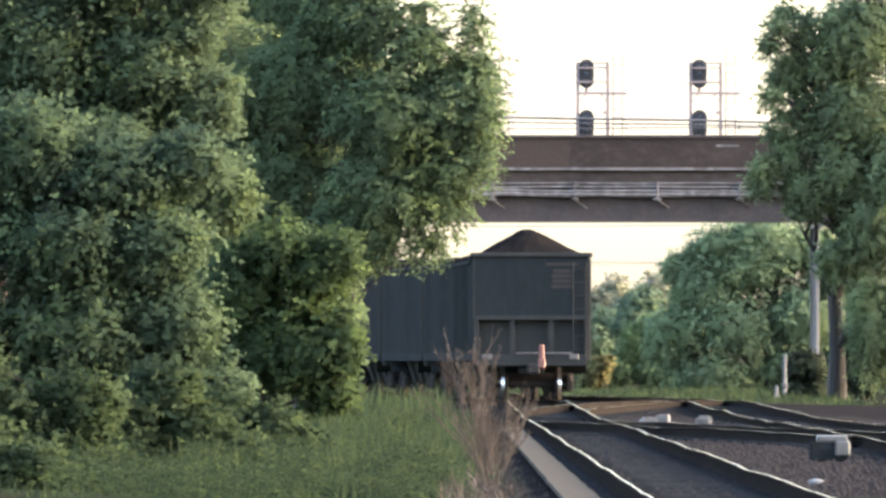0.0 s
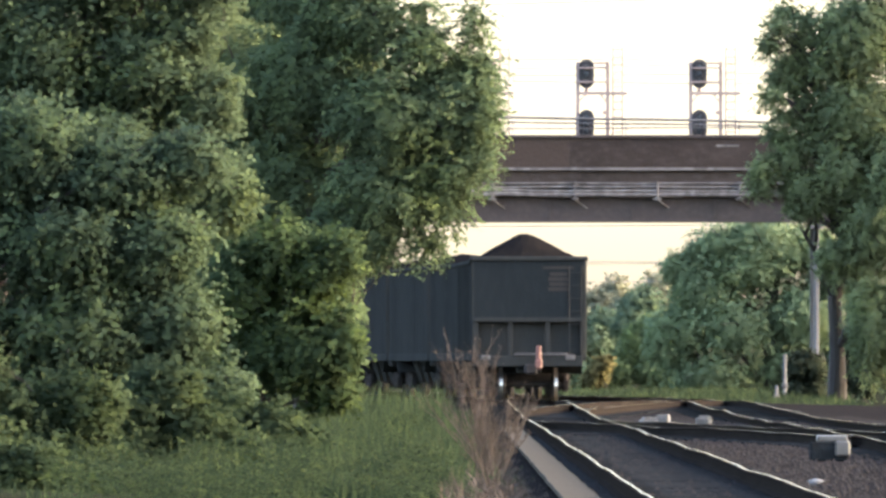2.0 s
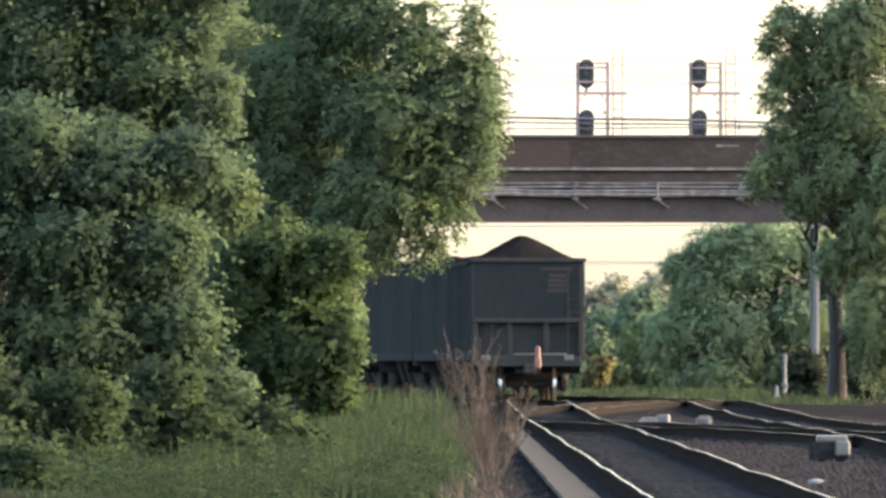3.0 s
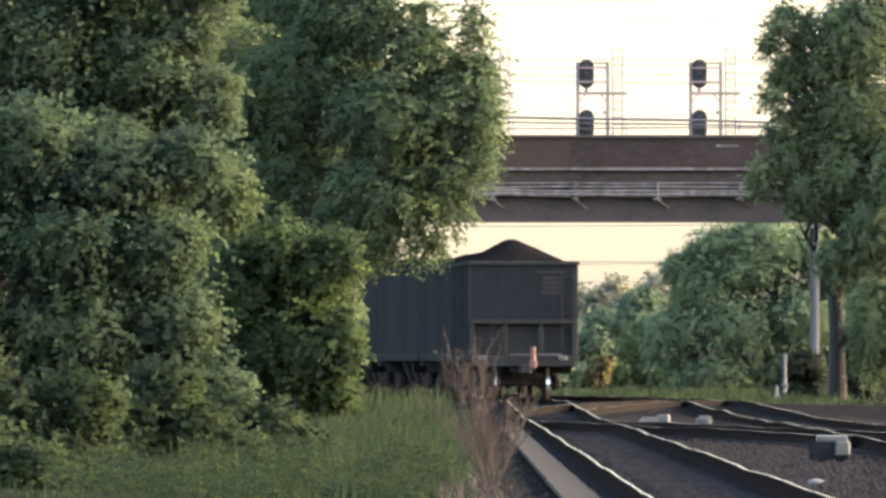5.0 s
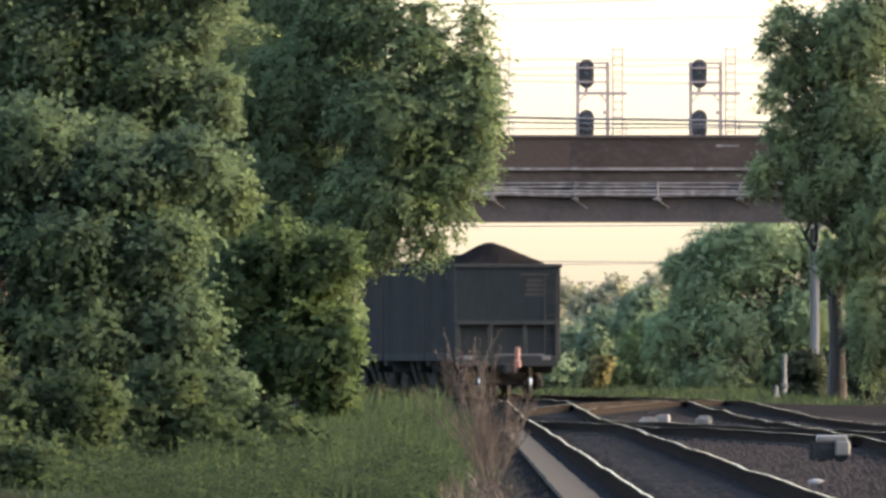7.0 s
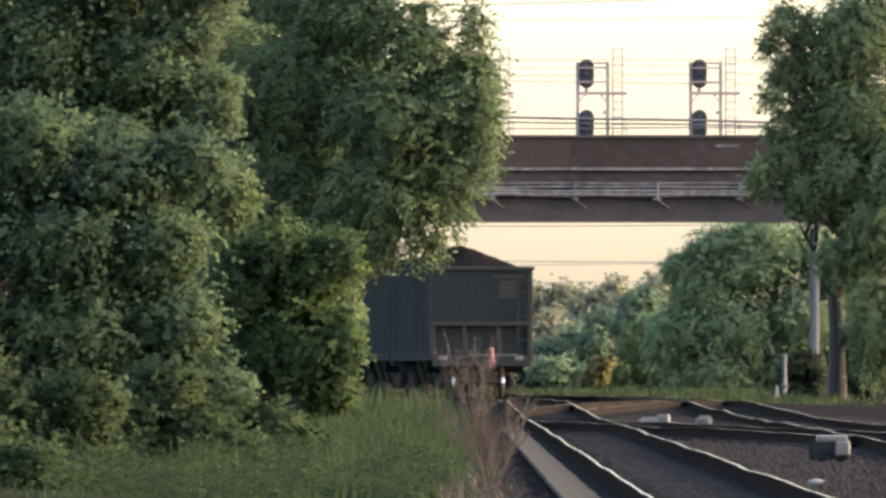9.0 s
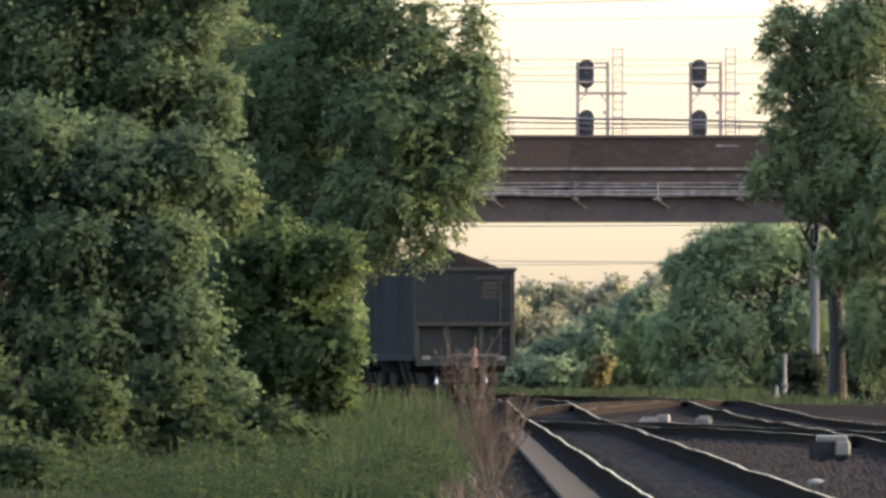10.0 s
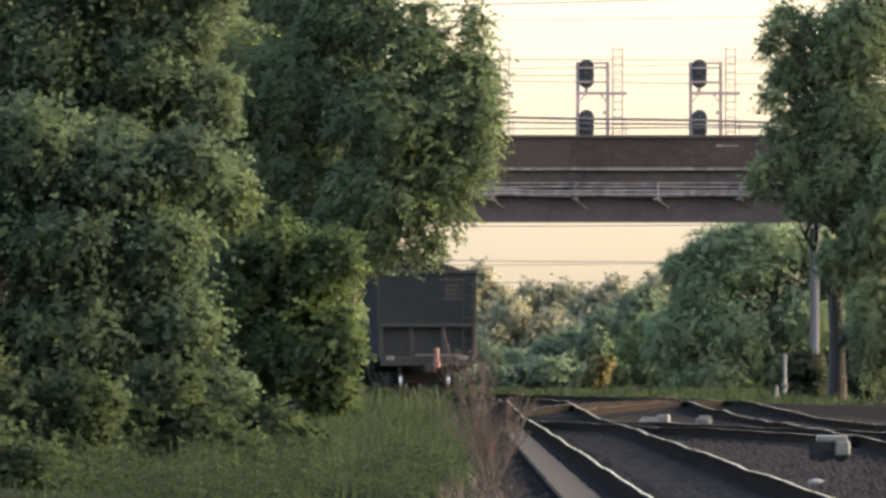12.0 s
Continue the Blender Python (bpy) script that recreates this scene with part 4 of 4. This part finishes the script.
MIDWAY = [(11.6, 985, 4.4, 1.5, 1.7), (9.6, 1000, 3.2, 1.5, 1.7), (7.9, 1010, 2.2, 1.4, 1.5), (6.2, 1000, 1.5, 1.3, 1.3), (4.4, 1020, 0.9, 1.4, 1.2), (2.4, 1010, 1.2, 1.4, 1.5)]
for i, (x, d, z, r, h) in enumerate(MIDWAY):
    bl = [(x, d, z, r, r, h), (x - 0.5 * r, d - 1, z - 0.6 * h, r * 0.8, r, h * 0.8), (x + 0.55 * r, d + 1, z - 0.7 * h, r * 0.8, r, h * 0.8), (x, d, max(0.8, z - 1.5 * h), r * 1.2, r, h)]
    tree("distant_tree", (x, float(d), GROUND), bl, 2800, LEAF_HAZE, "blue-green tree below the skyline, haze in its leaf colour", 70 + i, trunk=0.15, leaflets=6, length=0.5, leaf=0.21,
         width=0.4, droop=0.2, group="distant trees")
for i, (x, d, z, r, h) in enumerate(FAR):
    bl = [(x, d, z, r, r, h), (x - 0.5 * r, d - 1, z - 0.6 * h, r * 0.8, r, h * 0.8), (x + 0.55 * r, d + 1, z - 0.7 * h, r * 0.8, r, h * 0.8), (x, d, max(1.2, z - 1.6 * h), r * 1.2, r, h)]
    tree("distant_tree", (x, float(d), GROUND), bl, 2200, LEAF_FAR, "skyline tree with haze in its pale leaf colour", 40 + i, trunk=0.2, leaflets=6, length=0.7, leaf=0.32, width=0.4,
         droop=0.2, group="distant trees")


# ---- grass, weeds, stones ----
def blades(name, n, area, high, seed, material, label, lean=0.25, wide=0.012, base=-0.45):
    rng = np.random.default_rng(seed)
    x0, x1, y0, y1 = area
    p = np.stack([rng.uniform(x0, x1, n), rng.uniform(y0, y1, n), np.full(n, base)], axis=1)
    patch = 0.5 + 0.5 * np.sin(p[:, 0] * 1.9 + 1.3) * np.sin(p[:, 1] * 0.21 + p[:, 0])
    edge = np.clip((x1 - p[:, 0]) / 0.8, 0.4, 1)
    tuft = np.clip(np.sin(p[:, 0] * 5.3 + 2.0 * np.sin(p[:, 1] * 0.9)) * np.sin(p[:, 1] * 0.37 + 1.7 * p[:, 0]), 0, 1)
    h = high * (0.3 + 0.7 * rng.random(n)) * (0.35 + 0.55 * patch + 0.6 * tuft) * edge
    tipoff = rng.normal(size=(n, 3)) * lean * h[:, None]
    tipoff[:, 2] = h
    w = rng.normal(size=(n, 3))
    w[:, 2] = 0
    w = unit(w) * (wide * (0.6 + rng.random(n)))[:, None]
    mid = p + tipoff * np.array([0.35, 0.35, 0.6])
    v = np.stack([p - w, p + w, mid + w * 0.8, mid - w * 0.8, p + tipoff], axis=1).reshape(-1, 3)
    i = np.arange(n)[:, None] * 5
    f = np.concatenate([i + np.array([[0, 1, 2]]), i + np.array([[0, 2, 3]]), i + np.array([[3, 2, 4]])], axis=1).reshape(-1, 3)
    return tagged(soup(name, v, f, material), label, "grass", kind="stuff")


blades("grass", 42000, (-3.4, 1.0, 186, 340), 0.66, 3, GRASS, "rank green grass and weeds on the verge", wide=0.018)
blades("grass", 5000, (-5.8, -3.2, 172, 200), 0.4, 17, GRASS, "low green grass before the shrubs", wide=0.016)
blades("dry_grass", 900, (-2.75, -2.1, 200, 226), 0.75, 18, DRY, "patch of grey dead stalks in the grass", lean=0.4, wide=0.01)
blades("dry_grass", 1500, (-1.75, -1.2, 185, 290), 0.45, 16, DRY, "dry beige grass along a trodden strip", wide=0.012)
blades("dry_grass", 6000, (0.35, 1.12, 150, 300), 0.3, 26, DRY, "short dry grass on the shoulder of the ballast", lean=0.5, wide=0.012, base=-0.3)
blades("grass", 5000, (0.1, 0.95, 150, 300), 0.3, 27, GRASS, "short green grass on the shoulder of the ballast", lean=0.5, wide=0.014, base=-0.35)
blades("dry_grass", 9000, (0.0, 1.1, 150, 290), 0.42, 6, DRY, "dry beige grass along the edge of the ballast", wide=0.01)
blades("grass", 16000, (-6.0, 0.7, 300, 440), 0.95, 10, GRASS, "tall green weeds beside the main track", wide=0.025)
blades("grass", 22000, (-1.0, 14.5, 560, 780), 0.42, 4, GRASS, "green grass beside the far curve of the track", wide=0.05)
rng = np.random.default_rng(8)
n = 15000
clump = np.stack([rng.uniform(-4.2, -0.1, 130), rng.uniform(165, 325, 130), rng.uniform(0.2, 0.6, 130)], axis=1)
own = clump[rng.integers(0, 130, n)]
pts = np.stack([own[:, 0] + rng.normal(size=n) * 0.22, own[:, 1] + rng.normal(size=n) * 1.2, GROUND + own[:, 2] * (0.15 + rng.random(n) ** 0.7)], axis=1)
v, f, nv = sprays(pts, rng.normal(size=(n, 3)) * 0.5 + np.array([0, -0.5, 0.6]), rng, 5, 0.18, 0.05, 0.26, 0.0)
tagged(soup("weeds", v, f, GRASS, normals=nv), "leafy green weeds in the grass", "weeds", kind="stuff")


def dead_weed(foot, high, seed, label):
    """A dry branching weed: woody stems that fork and fork again, with seed heads."""
    rr = random.Random(seed)
    root = holder("dead_weed", foot, label, "dry weed", "dry weeds")
    heads = bmesh.new()

    def fork(bm, a, way, length, r, depth):
        b = a + way * length
        c = a.lerp(b, 0.5) + Vector((rr.uniform(-1, 1), rr.uniform(-1, 1), 0)) * length * 0.04
        tube(bm, [a, c, b], [r, r * 0.85, r * 0.6], 4)
        if depth == 0:
            for _ in range(2):
                q = b + Vector((rr.uniform(-1, 1), rr.uniform(-1, 1), rr.uniform(-0.3, 1))) * 0.02
                bmesh.ops.create_icosphere(heads, subdivisions=1, radius=rr.uniform(0.005, 0.01), matrix=Matrix.Translation(q))
            return
        for k in range(3):
            w = (way + Vector((rr.uniform(-1, 1), rr.uniform(-1, 1), rr.uniform(0.0, 0.6))) * 0.55).normalized()
            fork(bm, a.lerp(b, rr.uniform(0.45, 1.0)), w, length * rr.uniform(0.45, 0.7), r * 0.7, depth - 1)
    for k in range(8):
        bm = bmesh.new()
        lean = Vector((rr.uniform(-0.45, 0.45), rr.uniform(-0.4, 0.4), 1)).normalized()
        fork(bm, Vector((rr.uniform(-0.1, 0.1), rr.uniform(-0.1, 0.1), -0.1)), lean, high * rr.uniform(0.42, 0.6), 0.009, 3)
        part("stem", bm, DRY, root)
    tagged(part("seed_head", heads, DRY, root), kind="stuff")


dead_weed((0.56, 182.0, GROUND), 2.0, 1, "tall dry brown weed with bare branching stems")
dead_weed((0.62, 194.0, GROUND), 1.45, 2, "dry brown weed among green grass")
dead_weed((0.5, 190.0, GROUND), 0.9, 3, "dry brown weed beside the concrete trough")

rng = np.random.default_rng(21)
n = 26000
c = np.stack([rng.uniform(1.35, 9.5, n), rng.uniform(140, 420, n), np.full(n, -0.185)], axis=1)
r = 0.018 + 0.028 * rng.random(n) ** 2
o = np.array([[1, 0, 0], [0, 1, 0], [-1, 0, 0], [0, -1, 0], [0.2, 0.1, 1.0]])
v = (c[:, None, :] + o[None] * r[:, None, None] * (0.7 + 0.6 * rng.random((n, 5, 1)))).reshape(-1, 3)
i = np.arange(n)[:, None] * 5
f = np.concatenate([i + np.array([[k, (k + 1) % 4, 4]]) for k in range(4)], axis=1).reshape(-1, 3)
tagged(soup("gravel", v, f, STONE), "grey ballast stones lying between the rails", "gravel", kind="stuff")


def switch_machine(x, y, turn, k, label):
    root = holder("switch_machine", (x, y, -0.2), label, "switch machine", "switch machines")
    root.rotation_euler = (0, 0, turn)
    part("case", box(bmesh.new(), 0, 0, 0.14 * k, 0.5 * k, 0.9 * k, 0.26 * k, 0.02), STEP_PALE if k < 1 else TIE, root, "cast steel case")
    part("lid", box(bmesh.new(), 0.04 * k, 0, 0.31 * k, 0.4 * k, 0.8 * k, 0.08 * k, 0.015), WHITE, root, "white painted lid")
    part("motor_cover", box(bmesh.new(), 0.17 * k, -0.42 * k, 0.18 * k, 0.2 * k, 0.2 * k, 0.2 * k, 0.02), WHITE, root)
    part("base_plank", box(bmesh.new(), -0.05, 0, -0.02, 0.8 * k, 0.24, 0.06, 0.01), TIE, root)


switch_machine(5.1, 224.0, 0.0, 1.0, "white-lidded switch machine on long sleepers beside the main track")
switch_machine(4.05, 335.0, 0.1, 0.6, "pale switch machine between the tracks")
switch_machine(4.55, 352.0, -0.1, 0.6, "small pale switch machine between the tracks")
switch_machine(5.3, 345.0, 0.0, 0.6, "pale switch machine near the second track")
bm = bmesh.new()
bmesh.ops.create_icosphere(bm, subdivisions=2, radius=0.1, matrix=Matrix.Translation((3.98, 181, -0.17)) @ Matrix.Diagonal((1, 1, 0.5, 1)))
thing("pale_stone", bm, WHITE, "pale lump of stone lying in the ballast", "stone")


def marker_post(x, y, high, label):
    root = holder("marker_post", (x, y, GROUND), label, "marker post", "marker posts")
    part("post", tube(bmesh.new(), [(0, 0, -0.1), (0, 0, high), (0, 0, high + 0.05)], [0.07, 0.065, 0.03], 10), POLE_WHITE, root)
    part("cap", box(bmesh.new(), 0, 0, high * 0.35, 0.22, 0.16, 0.2, 0.03), WHITE, root)


marker_post(12.7, 630.0, 1.7, "whitewashed marker post beside the bush")
marker_post(12.3, 625.0, 0.55, "short white marker post in the grass")


# ---- what moves ----
SPEED, REAR = 6.95, 457.0


def motions():
    times = [0.1 * k for k in range(121)]
    for i, car in enumerate(CARS):
        rows = []
        for t in [0.5 * k for k in range(25)]:
            s = REAR + SPEED * t + i * (CAR_LEN + CAR_GAP)
            a, _ = on_track(s + 2.3)
            b, _ = on_track(s + CAR_LEN - 2.3)
            d = (b - a).to_2d().to_3d().normalized()
            foot = a - d * 2.3
            rows.append((t, pose(foot.x, foot.y, (a.z + b.z) / 2, 0, 0, math.degrees(math.atan2(-d.x, d.y)))))
        walk(car, rows)
        for ws in [c for c in car.children if c.name.startswith("wheelset")]:
            x, y, z = ws.location
            turn = math.degrees(SPEED / WHEEL_R)
            walk(ws, [(t, pose(x, y, z, -turn * t, 0, 0)) for t in times])


motions()
